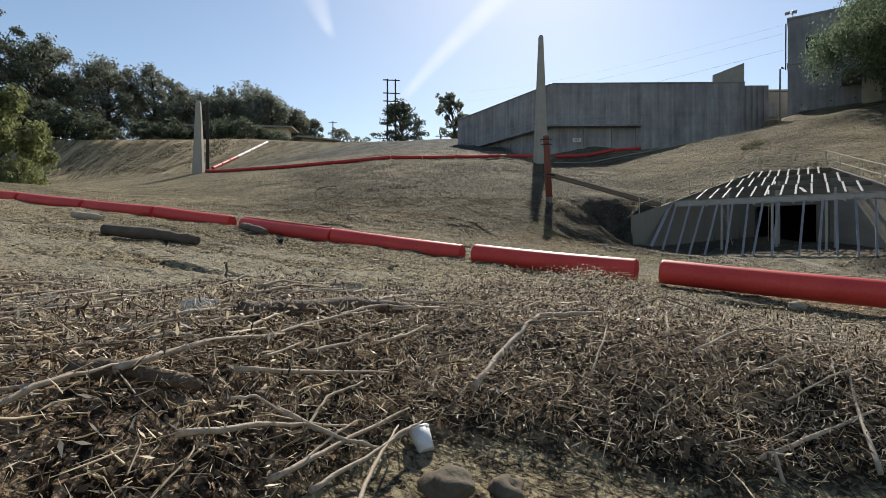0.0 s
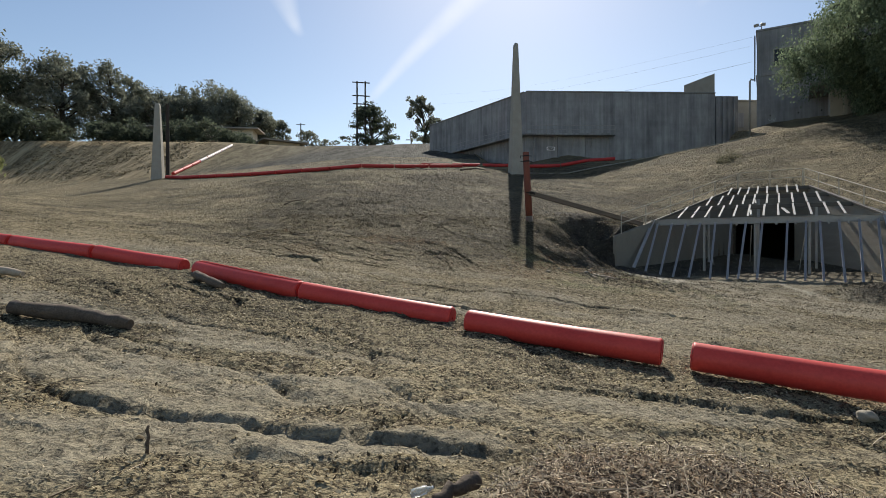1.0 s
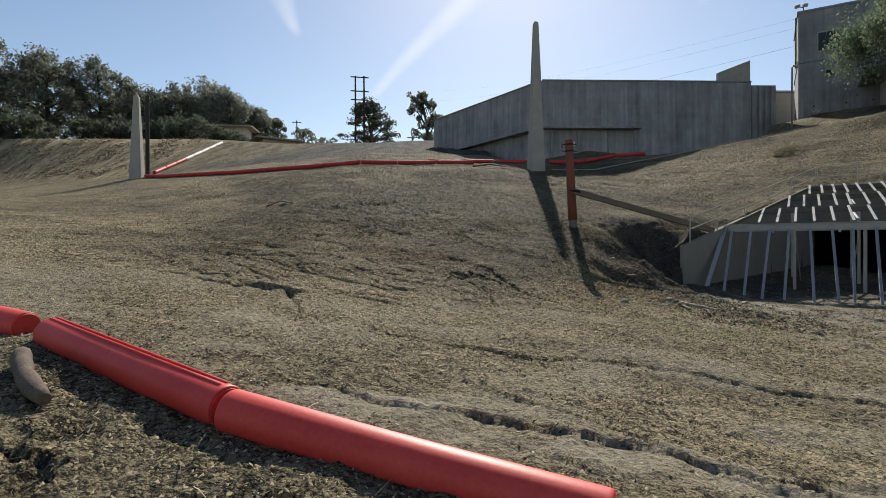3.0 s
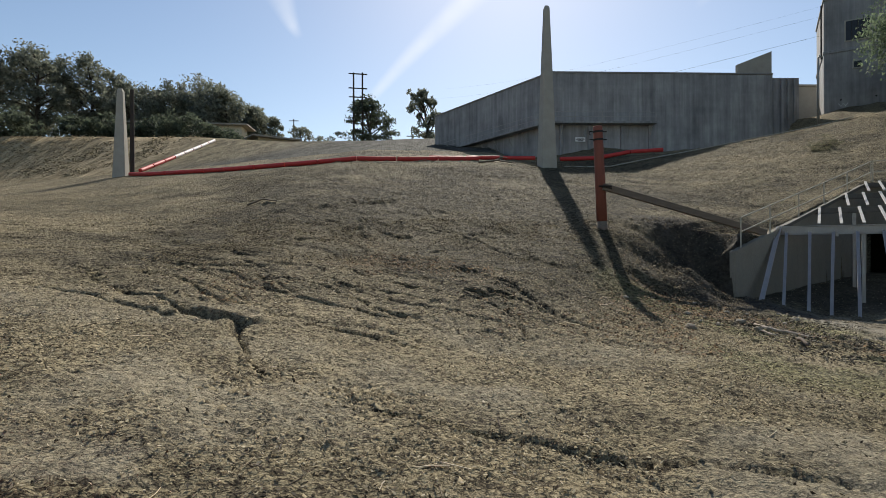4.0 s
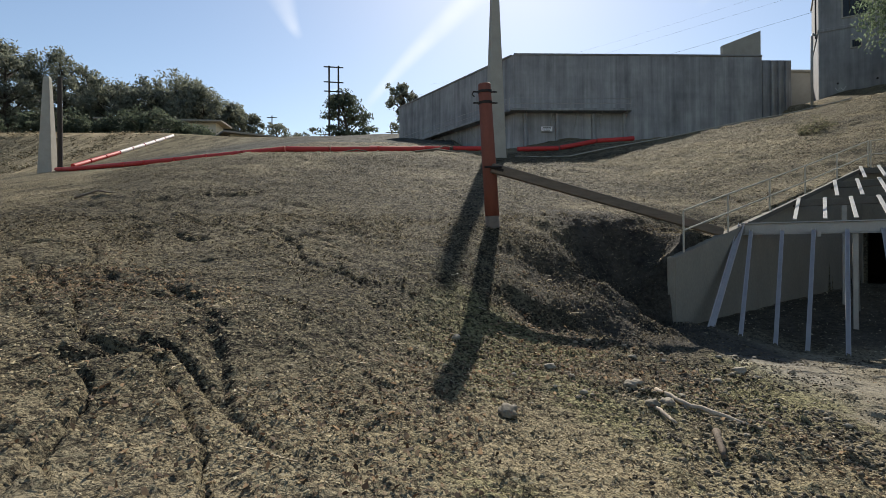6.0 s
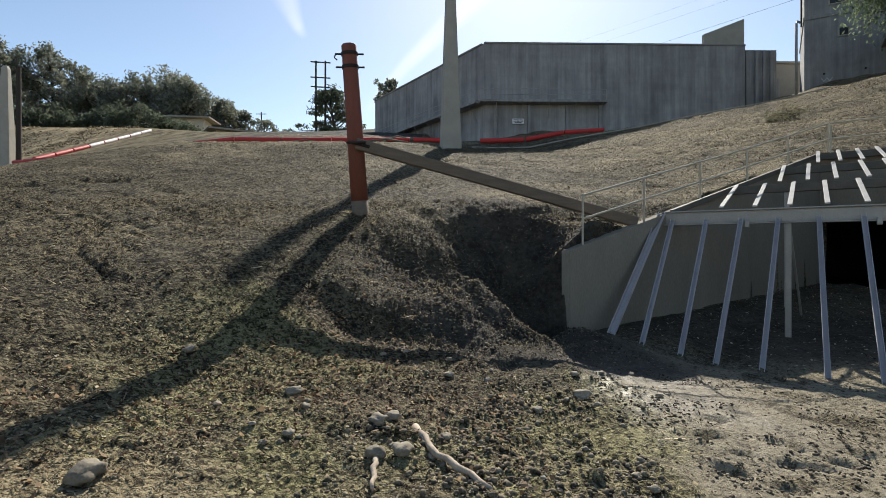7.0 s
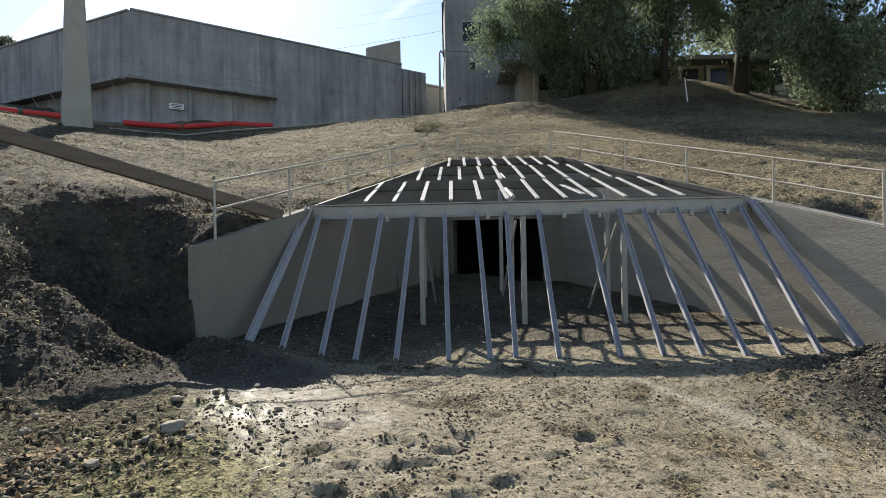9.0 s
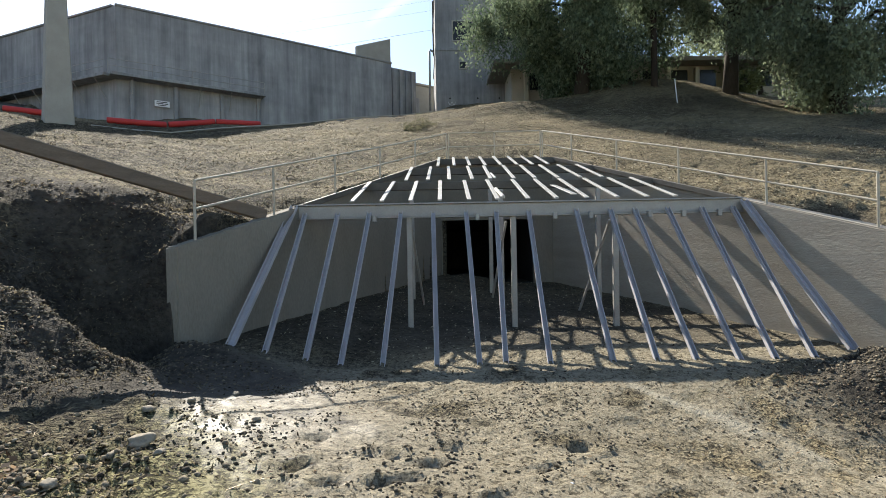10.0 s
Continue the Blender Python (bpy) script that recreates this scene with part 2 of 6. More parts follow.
def height(x, y, fine=True):
    x, y = np.asarray(x, dtype=float), np.asarray(y, dtype=float)
    u, v = uv(x, y)
    low = 0.40 + 0.06 * (np.clip(y, -30, 60) - 8) - 0.095 * np.clip(x, -40, 20)
    up = 3.3 + 0.26 * (y - 29) - 0.12 * np.clip(-8 - x, 0, 60)
    close = step(-3.0, -1.7, u)
    gate = 1 - step(0, 1, (v + 4.2 - 0.9 * close) / (2.0 - 1.7 * close))
    up = up - 2.6 * step(-5.5, -0.5, u) * gate - 3.0 * step(-1.0, 2.5, u) * gate
    # behind the crest east of the pylon the ground levels off
    flat = step(6, 10, x) * (1 - step(35, 40, x))
    past = np.clip(y - 51.2, 0, None) * flat
    tilt = 0.26 * (1 - step(16, 26, x))
    up = up - past * (0.26 - tilt) - 0.26 * flat * np.clip(y - 58.5, 0, None)
    v = v - past * 0.814
    hill = 3.25 + 0.335 * v + tilt * past - 6.0 * step(-2.6, -4.6, v)
    hill = np.minimum(hill, 15.4 + 0.02 * v)
    v = uv(x, y)[1]
    k = 0.55
    top = np.maximum(up, hill)
    z = np.maximum(top, low) + k * np.log1p(np.exp(-np.abs(top - low) / k))
    foot = bank_foot(x)
    at_foot = 3.3 + 0.26 * (foot - 29) - 0.12 * np.clip(-8 - x, 0, 60)
    brow = 23.55 - 0.9 * step(-46, -24, x) + 0.35 * step(-12, -2, x)
    rise = (brow - at_foot) / np.maximum(109 - 0.03 * (x + 37) - foot, 6)
    z = np.where((y > foot) & (x < 6), at_foot + rise * (y - foot), z)
    z = np.minimum(z, brow + 0.25 * np.clip(y - 125, 0, 40) * step(-35, -60, x))
    # mud in front of the intake
    mud = step(-1.6, 1.0, u) * step(-6.5, -3.6, v) * (1 - step(11.5, 14, u)) * (1 - step(-3, -2.8, v))
    z = z * (1 - mud) + mud * (0.22 + 0.03 * (v + 3) + 0.36 * step(1.8, -0.6, u) * step(-5.0, -3.6, v))
    z = z - 1.25 * np.exp(-(((u + 2.3) / 1.0) ** 2 + ((v + 3.1) / 1.0) ** 2))
    z = z + 0.30 * np.exp(-(((u + 2.3) / 0.8) ** 2 + ((v + 5.9) / 0.75) ** 2))
    z = z + 0.72 * np.exp(-(((u - 11.8) / 1.5) ** 2 + ((v + 4.6) / 1.2) ** 2)) * (1 + 0.35 * fbm(x * 2.2, y * 2.2, 77, 3))
    z = z + 0.65 * np.exp(-(((x - 34.5) / 4.2) ** 2 + ((y - 47) / 3.0) ** 2))
    z = z + 0.32 * np.exp(-(((u + 1.5) / 0.8) ** 2 + ((v + 3.5) / 0.6) ** 2))
    z = z + 0.46 * np.exp(-((y - 48.5) / 3.5) ** 2) * step(-24, -14, x) * (1 - step(3, 8, x))
    z = z + 2.2 * np.exp(-(((x - 47.5) / 9.0) ** 2 + ((y - 43) / 6.5) ** 2))
    # swells on the slope and under the boom
    z = z + 0.22 * np.exp(-(((x + 3.0) / 4.0) ** 2 + ((y - 22.0) / 2.5) ** 2)) + 0.2 * np.exp(-(((x - 3.0) / 1.9) ** 2 + ((y - 21.0) / 1.8) ** 2))
    z = z + 0.08 * np.exp(-(((x - 4.5) / 2.6) ** 2 + ((y - 5.8) / 2.2) ** 2))
    # the dug bowl below the post: hollow face, a lip with a drop, and a spoil ridge before the pit
    z = z - 0.22 * np.exp(-(((x - 6.7) / 1.5) ** 2 + ((y - 27.4) / 0.75) ** 2))
    lip_y = 25.75 + 0.25 * np.sin(x * 1.9)
    z = z + (0.14 * np.exp(-((y - lip_y - 0.35) / 0.45) ** 2) - 0.15 * np.exp(-((y - lip_y + 0.55) / 0.42) ** 2)) * step(4.6, 5.8, x) * (1 - step(7.4, 8.4, x))
    along = np.clip(((x - 7.9) * 1.5 - (y - 27.55) * 1.4) / 4.21, 0, 1)
    off = np.hypot(x - 7.9 - 1.5 * along, y - 27.55 + 1.4 * along)
    z = z + (0.42 - 0.48 * along) * np.exp(-(off / 0.42) ** 2)
    z = z - 0.55 * np.exp(-(((x - 9.1) / 0.75) ** 2 + ((y - 27.75) / 0.7) ** 2)) - 0.16 * np.exp(-(((x - 7.9) / 0.75) ** 2 + ((y - 26.3) / 0.5) ** 2))
    # banked against the intake's walls, and bare inside
    side = np.maximum(wall_left(v) - u, u - wall_right(v))
    bank = (1 - step(0.4, 2.6, side)) * step(-2.4, -0.9, v) * (1 - step(8.2, 9.5, v))
    z = z * (1 - bank) + bank * (wall_top(v) - 0.06 + 0.09 * step(0.1, 1.0, v) * step(5, 2, u))
    lip = (1 - step(0.25, 0.9, side)) * step(-3.6, -3.3, v) * (1 - step(-2.2, -1.2, v))
    z = np.where((lip > 0) & (u > 5) & (side > 0.1), z * (1 - lip) + lip * (wall_top(v) - 0.12), z)
    z = z - 0.55 * np.exp(-(((x - 22.6) / 0.9) ** 2 + ((y - 22.2) / 0.55) ** 2)) * step(0.3, 0.55, side)
    inside = (side < 0.14) & (v > -3.3) & (v < 7.78)
    bed_z = 0.24 + 0.072 * (v + 3) + 0.36 * step(1.8, -0.6, u - 0.44 * (v + 3))
    z = np.where(inside, bed_z, z)
    z = z + pile(x, y)
    for fx, fy in PRINTS:
        z = z - (0.085 + 0.02 * math.sin(fx * 9)) * np.exp(-(((x - fx + 0.6 * (y - fy)) / 0.13) ** 4 + ((y - fy) / 0.075) ** 4)) + 0.025 * np.exp(-(((x - fx) / 0.2) ** 2 + ((y - fy - 0.13) / 0.06) ** 2))
    if fine:
        near = 1 - step(45, 75, np.abs(y - 15) + 0.4 * np.abs(x))
        wet = step(4.5, 8.5, x) * (1 - step(26, 30, y)) * step(10, 17, y)
        soft = 1 - 0.5 * mud_field(x, y)
        upper = step(26, 34, y)
        z = z + near * (0.09 * fbm(x * 0.5, y * 0.5, 11, 3) + (0.045 + 0.02 * wet + 0.06 * upper) * fbm(x * 2.4, y * 2.4, 12, 3)) * soft
        clod = np.clip(fbm(x * 5.5, y * 5.5, 13, 3) - 0.12, 0, 1)
        z = z + near * clod * soft * (0.035 + 0.03 * step(16, 21, y) + 0.09 * wet) + near * soft * 0.022 * fbm(x * 8.0, y * 8.0, 14, 2)
        z = np.where(inside, 0.4 * z + 0.6 * bed_z, z)
        bed, ledge, gape = crack_field(x, y)
        ripple = np.abs(fbm(x * 0.55, y * 2.1, 57, 3))
        shelf = step(2.2, 2.8, y) * (1 - step(5.6, 7.0, y)) * (1 - step(4.5, 7.0, x))
        z = z + near * shelf * (0.02 * np.clip(ripple, 0, 0.4) - 0.022 * np.exp(-(ripple / 0.03) ** 2))
        z = np.where(inside, z, z - near * ((0.035 + 0.05 * gape) * (1 - 0.2 * shelf) * bed - 0.04 * ledge + 0.11 * rill_field(x, y)))
    return z


def hz(x, y):
    return float(height(np.array([x]), np.array([y]), False)[0])


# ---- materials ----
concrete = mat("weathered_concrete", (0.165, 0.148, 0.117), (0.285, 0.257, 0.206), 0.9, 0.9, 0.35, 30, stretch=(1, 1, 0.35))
concrete_old = mat("stained_old_concrete", (0.24, 0.238, 0.232), (0.53, 0.525, 0.51), 0.30, 0.92, 0.3, 1.1, stretch=(1, 1, 0.42), width=0.2)


def streaked(m, dark, across, down):
    """Lay soft run-down streaks over a material's colour."""
    n, l = m.node_tree.nodes, m.node_tree.links
    b = n["Principled BSDF"]
    src = b.inputs["Base Color"].links[0].from_socket
    co, mp, no = n.new("ShaderNodeTexCoord"), n.new("ShaderNodeMapping"), n.new("ShaderNodeTexNoise")
    mp.inputs["Scale"].default_value = (across, across, down)
    no.inputs["Scale"].default_value, no.inputs["Detail"].default_value, no.inputs["Roughness"].default_value = 1.0, 6.0, 0.65
    rp, mx = n.new("ShaderNodeValToRGB"), n.new("ShaderNodeMix")
    rp.color_ramp.elements[0].position, rp.color_ramp.elements[1].position = 0.30, 0.62
    rp.color_ramp.elements[0].color, rp.color_ramp.elements[1].color = (dark, dark, dark * 1.02, 1), (1, 1, 1, 1)
    mx.data_type, mx.blend_type = "RGBA", "MULTIPLY"
    mx.inputs[0].default_value = 1.0
    l.new(co.outputs["Object"], mp.inputs[0])
    l.new(mp.outputs[0], no.inputs["Vector"])
    l.new(no.outputs[0], rp.inputs[0])
    l.new(src, mx.inputs[6])
    l.new(rp.outputs[0], mx.inputs[7])
    l.new(mx.outputs[2], b.inputs["Base Color"])


streaked(concrete_old, 0.76, 0.8, 0.12)
streaked(concrete_old, 0.66, 2.2, 0.05)
streaked(concrete_old, 0.80, 0.10, 0.55)
concrete_pole = mat("pale_concrete", (0.30, 0.28, 0.235), (0.43, 0.405, 0.35), 1.5, 0.9, 0.25, 25)
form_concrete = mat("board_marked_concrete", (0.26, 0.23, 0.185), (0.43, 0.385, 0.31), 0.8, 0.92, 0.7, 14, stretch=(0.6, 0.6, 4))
steel_blue = mat("grey_blue_painted_steel", (0.34, 0.328, 0.335), (0.51, 0.492, 0.50), 3, 0.75, 0.15, 40, spec=0.15)
steel_grey = mat("galvanized_steel", (0.26, 0.25, 0.23), (0.42, 0.40, 0.36), 3, 0.5, 0.12, 40, metal=0.2)
deck_steel = mat("dark_weathered_steel", (0.075, 0.067, 0.055), (0.16, 0.145, 0.12), 3, 0.7, 0.2, 40)
slat_paint = mat("sunbleached_pale_steel", (0.30, 0.292, 0.265), (0.50, 0.488, 0.45), 4, 0.6, 0.12, 40)
rail_paint = mat("cream_painted_pipe", (0.37, 0.33, 0.255), (0.53, 0.48, 0.385), 5, 0.7, 0.08, 60)
boom_red = mat("red_plastic_float", (0.54, 0.036, 0.028), (0.78, 0.085, 0.062), 1.1, 0.5, 0.15, 22, spec=0.4)
boom_dull = mat("dusty_red_plastic", (0.42, 0.03, 0.03), (0.55, 0.06, 0.05), 1.4, 0.6, 0.1, 30)
boom_white = mat("faded_pinkish_white_plastic", (0.62, 0.50, 0.46), (0.82, 0.76, 0.72), 0.6, 0.6, 0.1, 20)
rust_paint = mat("rust_red_painted_wood", (0.15, 0.05, 0.032), (0.26, 0.09, 0.06), 2.5, 0.75, 0.3, 40, stretch=(2, 2, 0.3))
iron = mat("dark_iron", (0.02, 0.018, 0.016), (0.06, 0.05, 0.045), 6, 0.6, 0.2, 50, metal=0.6)
old_wood = mat("grey_brown_timber", (0.10, 0.08, 0.06), (0.23, 0.18, 0.135), 3, 0.85, 0.5, 30, stretch=(0.4, 4, 4))
wood_dark = mat("wet_dark_log", (0.05, 0.037, 0.027), (0.19, 0.145, 0.105), 5, 0.85, 0.7, 40)
wood_pale = mat("bleached_driftwood", (0.26, 0.20, 0.14), (0.58, 0.48, 0.36), 6, 0.8, 0.4, 60)
bark = mat("tree_bark", (0.03, 0.025, 0.02), (0.09, 0.075, 0.06), 4, 0.9, 0.8, 30, stretch=(3, 3, 0.6))
pole_wood = mat("tarred_utility_pole", (0.025, 0.02, 0.016), (0.07, 0.055, 0.045), 3, 0.85, 0.3, 30, stretch=(3, 3, 0.3))
stone = mat("river_stone", (0.15, 0.128, 0.092), (0.36, 0.315, 0.24), 6, 0.85, 0.4, 50, obj_var=0.3)
stone_dusty = mat("dusty_brown_stone", (0.07, 0.056, 0.04), (0.17, 0.14, 0.10), 6, 0.9, 0.5, 50)
white_plastic = mat("white_plastic", (0.66, 0.66, 0.64), (0.86, 0.86, 0.84), 8, 0.4, 0.05, 60)
sign_white = mat("white_sign_board", (0.70, 0.70, 0.70), (0.82, 0.82, 0.82), 3, 0.5, 0.02, 40)
dark_glass = mat("dark_window_pane", (0.012, 0.014, 0.017), (0.03, 0.033, 0.038), 3, 0.25, 0.0, 20, spec=0.3)
# coping concrete with the shadow line of the wall top put into its colour
coping_dark = mat("shade_darkened_coping", (0.15, 0.147, 0.14), (0.34, 0.33, 0.315), 0.8, 0.92, 0.2, 6)
# tunnel concrete painted near-black: the dark of its depth is in the colour
black_hole = mat("shade_black_tunnel_lining", (0.02, 0.02, 0.018), (0.06, 0.057, 0.05), 1.2, 0.95, 0.3, 20)
roof_tan = mat("weathered_roofing", (0.20, 0.18, 0.15), (0.34, 0.31, 0.27), 2, 0.9, 0.3, 20)
beige_wall = mat("beige_stucco", (0.42, 0.38, 0.30), (0.56, 0.51, 0.42), 1.5, 0.9, 0.2, 40)
crumbmat = mat("dry_brown_earth", (0.10, 0.078, 0.046), (0.36, 0.30, 0.185), 5, 0.95, 0.4, 40, island=0.6, spec=0.12)
mudclod = mat("dark_wet_clod", (0.030, 0.025, 0.017), (0.17, 0.142, 0.098), 7, 0.85, 0.5, 40, island=0.5)
clodmat = mat("crumbled_soil", (0.035, 0.028, 0.02), (0.25, 0.21, 0.145), 7, 0.95, 0.5, 40, island=0.5)


def leaves(name, dark, light, mid=0.5, width=0.45, island=0.7):
    m = mat(name, dark, light, 0.5, 0.7, 0.0, 6, island=island, mid=mid, width=width, spec=0.2)
    n, l = m.node_tree.nodes, m.node_tree.links
    b = n["Principled BSDF"]
    tr, mix = n.new("ShaderNodeBsdfTranslucent"), n.new("ShaderNodeMixShader")
    mix.inputs[0].default_value = 0.5
    l.new(b.inputs["Base Color"].links[0].from_socket, tr.inputs[0])
    l.new(b.outputs[0], mix.inputs[1])
    l.new(tr.outputs[0], mix.inputs[2])
    l.new(mix.outputs[0], n["Material Output"].inputs[0])
    return m


reedmat = leaves("broken_reeds_and_chips", (0.035, 0.023, 0.014), (0.82, 0.69, 0.49), 0.61, 0.26, 1.2)
litter_dark = leaves("dull_leaf_and_chip_litter", (0.03, 0.024, 0.014), (0.34, 0.29, 0.19), 0.64, 0.27, 1.1)
litter = leaves("dry_leaf_and_chip_litter", (0.045, 0.036, 0.022), (0.66, 0.58, 0.40), 0.64, 0.27, 1.1)
litter_grey = leaves("grey_tan_leaf_litter", (0.06, 0.052, 0.036), (0.56, 0.50, 0.37), 0.60, 0.28, 1.1)
leafmat = leaves("dead_brown_leaves", (0.06, 0.038, 0.024), (0.46, 0.33, 0.21), 0.60, 0.42, 0.95)
strawmat = leaves("dry_reeds_and_twigs", (0.075, 0.047, 0.027), (0.84, 0.70, 0.49), 0.52, 0.42, 1.1)
# far foliage greyed and lightened: distance haze is painted into the leaf colour
leaf_oak = leaves("haze_paled_oak_leaves", (0.115, 0.122, 0.095), (0.27, 0.285, 0.215))
leaf_dark = leaves("shaded_green_leaves", (0.11, 0.135, 0.09), (0.36, 0.42, 0.26))
leaf_dry = leaves("dry_grey_green_weeds", (0.07, 0.068, 0.04), (0.22, 0.21, 0.13))
leaf_pepper = leaves("grey_green_leaves", (0.075, 0.105, 0.065), (0.28, 0.345, 0.21))
leaf_willow = leaves("yellow_green_leaves", (0.10, 0.112, 0.045), (0.34, 0.36, 0.16))
leaf_pine = leaves("pine_needles", (0.045, 0.056, 0.04), (0.14, 0.165, 0.11))


for m_ in (reedmat, strawmat):
    m_.node_tree.nodes["Principled BSDF"].inputs["Roughness"].default_value = 0.62
    m_.node_tree.nodes["Principled BSDF"].inputs["Specular IOR Level"].default_value = 0.3
    m_.node_tree.nodes["Mix Shader"].inputs[0].default_value = 0.25


def ground_material():
    m = bpy.data.materials.new("bare_earth")
    m.use_nodes = True
    n, l = m.node_tree.nodes, m.node_tree.links
    b = n["Principled BSDF"]
    co = n.new("ShaderNodeTexCoord")

    def tex(scale, detail=5, rough=0.62, kind="ShaderNodeTexNoise"):
        t = n.new(kind)
        t.inputs["Scale"].default_value = scale
        if kind == "ShaderNodeTexNoise":
            t.inputs["Detail"].default_value, t.inputs["Roughness"].default_value = detail, rough
        l.new(co.outputs["Object"], t.inputs["Vector"])
        return t.outputs[0]

    def ramp(src, *stops):
        r = n.new("ShaderNodeValToRGB")
        while len(r.color_ramp.elements) < len(stops):
            r.color_ramp.elements.new(0.5)
        for e, (p, c) in zip(r.color_ramp.elements, stops):
            e.position, e.color = p, (*c, 1) if len(c) == 3 else c
        l.new(src, r.inputs[0])
        return r.outputs[0]

    def attr(name):
        a = n.new("ShaderNodeAttribute")
        a.attribute_name = name
        return a.outputs["Fac"]

    def mixc(f, a, c):
        x = n.new("ShaderNodeMix")
        x.data_type = "RGBA"
        l.new(f, x.inputs[0])
        l.new(a, x.inputs[6])
        l.new(c, x.inputs[7])
        return x.outputs[2]

    def math2(op, a, c):
        x = n.new("ShaderNodeMath")
        x.operation = op
        for i, s in enumerate((a, c)):
            if isinstance(s, (int, float)):
                x.inputs[i].default_value = s
            else:
                l.new(s, x.inputs[i])
        return x.outputs[0]

    fine, mid_, grain, shred, tuft = tex(9, 6), tex(1.3, 5), tex(13, 4, 0.65), tex(27, 5, 0.75), tex(4.2, 5, 0.7)
    mottle = math2("ADD", math2("MULTIPLY", grain, 0.3), math2("ADD", math2("MULTIPLY", shred, 0.25), math2("ADD", math2("MULTIPLY", mid_, 0.15), math2("MULTIPLY", tuft, 0.3))))
    warp = n.new("ShaderNodeVectorMath")
    warp.operation = "MULTIPLY_ADD"
    wob = n.new("ShaderNodeTexNoise")
    wob.inputs["Scale"].default_value, wob.inputs["Detail"].default_value = 16.0, 2.0
    l.new(co.outputs["Object"], wob.inputs["Vector"])
    l.new(wob.outputs["Color"], warp.inputs[0])
    warp.inputs[1].default_value = (0.09, 0.05, 0.05)
    l.new(co.outputs["Object"], warp.inputs[2])

    def flakes(scale):
        v = n.new("ShaderNodeTexVoronoi")
        v.inputs["Scale"].default_value = scale
        l.new(warp.outputs[0], v.inputs["Vector"])
        bw = n.new("ShaderNodeRGBToBW")
        l.new(v.outputs["Color"], bw.inputs[0])
        return math2("SUBTRACT", bw.outputs[0], 0.5)

    flake = math2("ADD", math2("MULTIPLY", flakes(17.0), 0.20), math2("MULTIPLY", flakes(44.0), 0.20))
    mottle = math2("ADD", mottle, flake)
    soil = ramp(mottle, (0.42, (0.085, 0.066, 0.040)), (0.475, (0.225, 0.182, 0.106)), (0.56, (0.37, 0.308, 0.186)))
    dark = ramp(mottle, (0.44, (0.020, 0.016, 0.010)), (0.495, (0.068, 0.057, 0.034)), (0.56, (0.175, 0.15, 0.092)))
    green = ramp(mottle, (0.43, (0.034, 0.031, 0.015)), (0.50, (0.155, 0.143, 0.064)), (0.57, (0.31, 0.283, 0.145)))
    mudc = ramp(math2("ADD", math2("MULTIPLY", flake, 0.8), math2("ADD", math2("MULTIPLY", fine, 0.6), math2("MULTIPLY", grain, 0.4))), (0.37, (0.09, 0.077, 0.052)), (0.45, (0.25, 0.217, 0.15)), (0.65, (0.36, 0.317, 0.226)))
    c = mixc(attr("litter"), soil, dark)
    c = mixc(attr("mud"), c, mudc)
    humus = ramp(mottle, (0.43, (0.020, 0.014, 0.009)), (0.50, (0.10, 0.07, 0.045)), (0.57, (0.30, 0.22, 0.145)))
    c = mixc(attr("heap"), c, humus)
    c = mixc(attr("algae"), c, green)
    pale = n.new("ShaderNodeRGB")
    pale.outputs[0].default_value = (0.46, 0.42, 0.32, 1)
    c = mixc(math2("MULTIPLY", attr("track"), 0.75), c, pale.outputs[0])
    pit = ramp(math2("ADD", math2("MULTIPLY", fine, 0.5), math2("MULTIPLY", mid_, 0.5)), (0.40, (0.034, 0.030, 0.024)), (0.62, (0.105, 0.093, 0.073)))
    c = mixc(attr("dug_shaded"), c, pit)
    l.new(c, b.inputs["Base Color"])
    rough = math2("SUBTRACT", 0.93, math2("MULTIPLY", attr("wet"), 0.35))
    l.new(rough, b.inputs["Roughness"])
    b.inputs["Specular IOR Level"].default_value = 0.14
    l.new(math2("MULTIPLY", attr("wet"), 0.45), b.inputs["Coat Weight"])
    b.inputs["Coat Roughness"].default_value = 0.45
    bp = n.new("ShaderNodeBump")
    bp.inputs["Strength"].default_value, bp.inputs["Distance"].default_value = 1.0, 1.0
    def lumps(scale):
        v = n.new("ShaderNodeTexVoronoi")
        v.inputs["Scale"].default_value = scale
        l.new(warp.outputs[0], v.inputs["Vector"])
        return v.outputs["Distance"]

    crumb = math2("ADD", math2("MULTIPLY", lumps(13.0), 0.042), math2("MULTIPLY", lumps(36.0), 0.021))
    smooth_ = math2("SUBTRACT", 1.0, math2("MULTIPLY", math2("MAXIMUM", attr("mud"), attr("wet")), 0.7))
    relief = math2("SUBTRACT", math2("MULTIPLY", mottle, 0.11), math2("MULTIPLY", crumb, smooth_))
    l.new(relief, bp.inputs["Height"])
    l.new(bp.outputs[0], b.inputs["Normal"])
    return m


earth = ground_material()
bank_brown = mat("rough_embankment_soil", (0.13, 0.10, 0.055), (0.44, 0.35, 0.21), 0.5, 0.95, 1.0, 2.4, stretch=(1.2, 0.22, 0.22), width=0.11, spec=0.06)
bank_brown.node_tree.nodes["Bump"].inputs["Distance"].default_value = 0.9


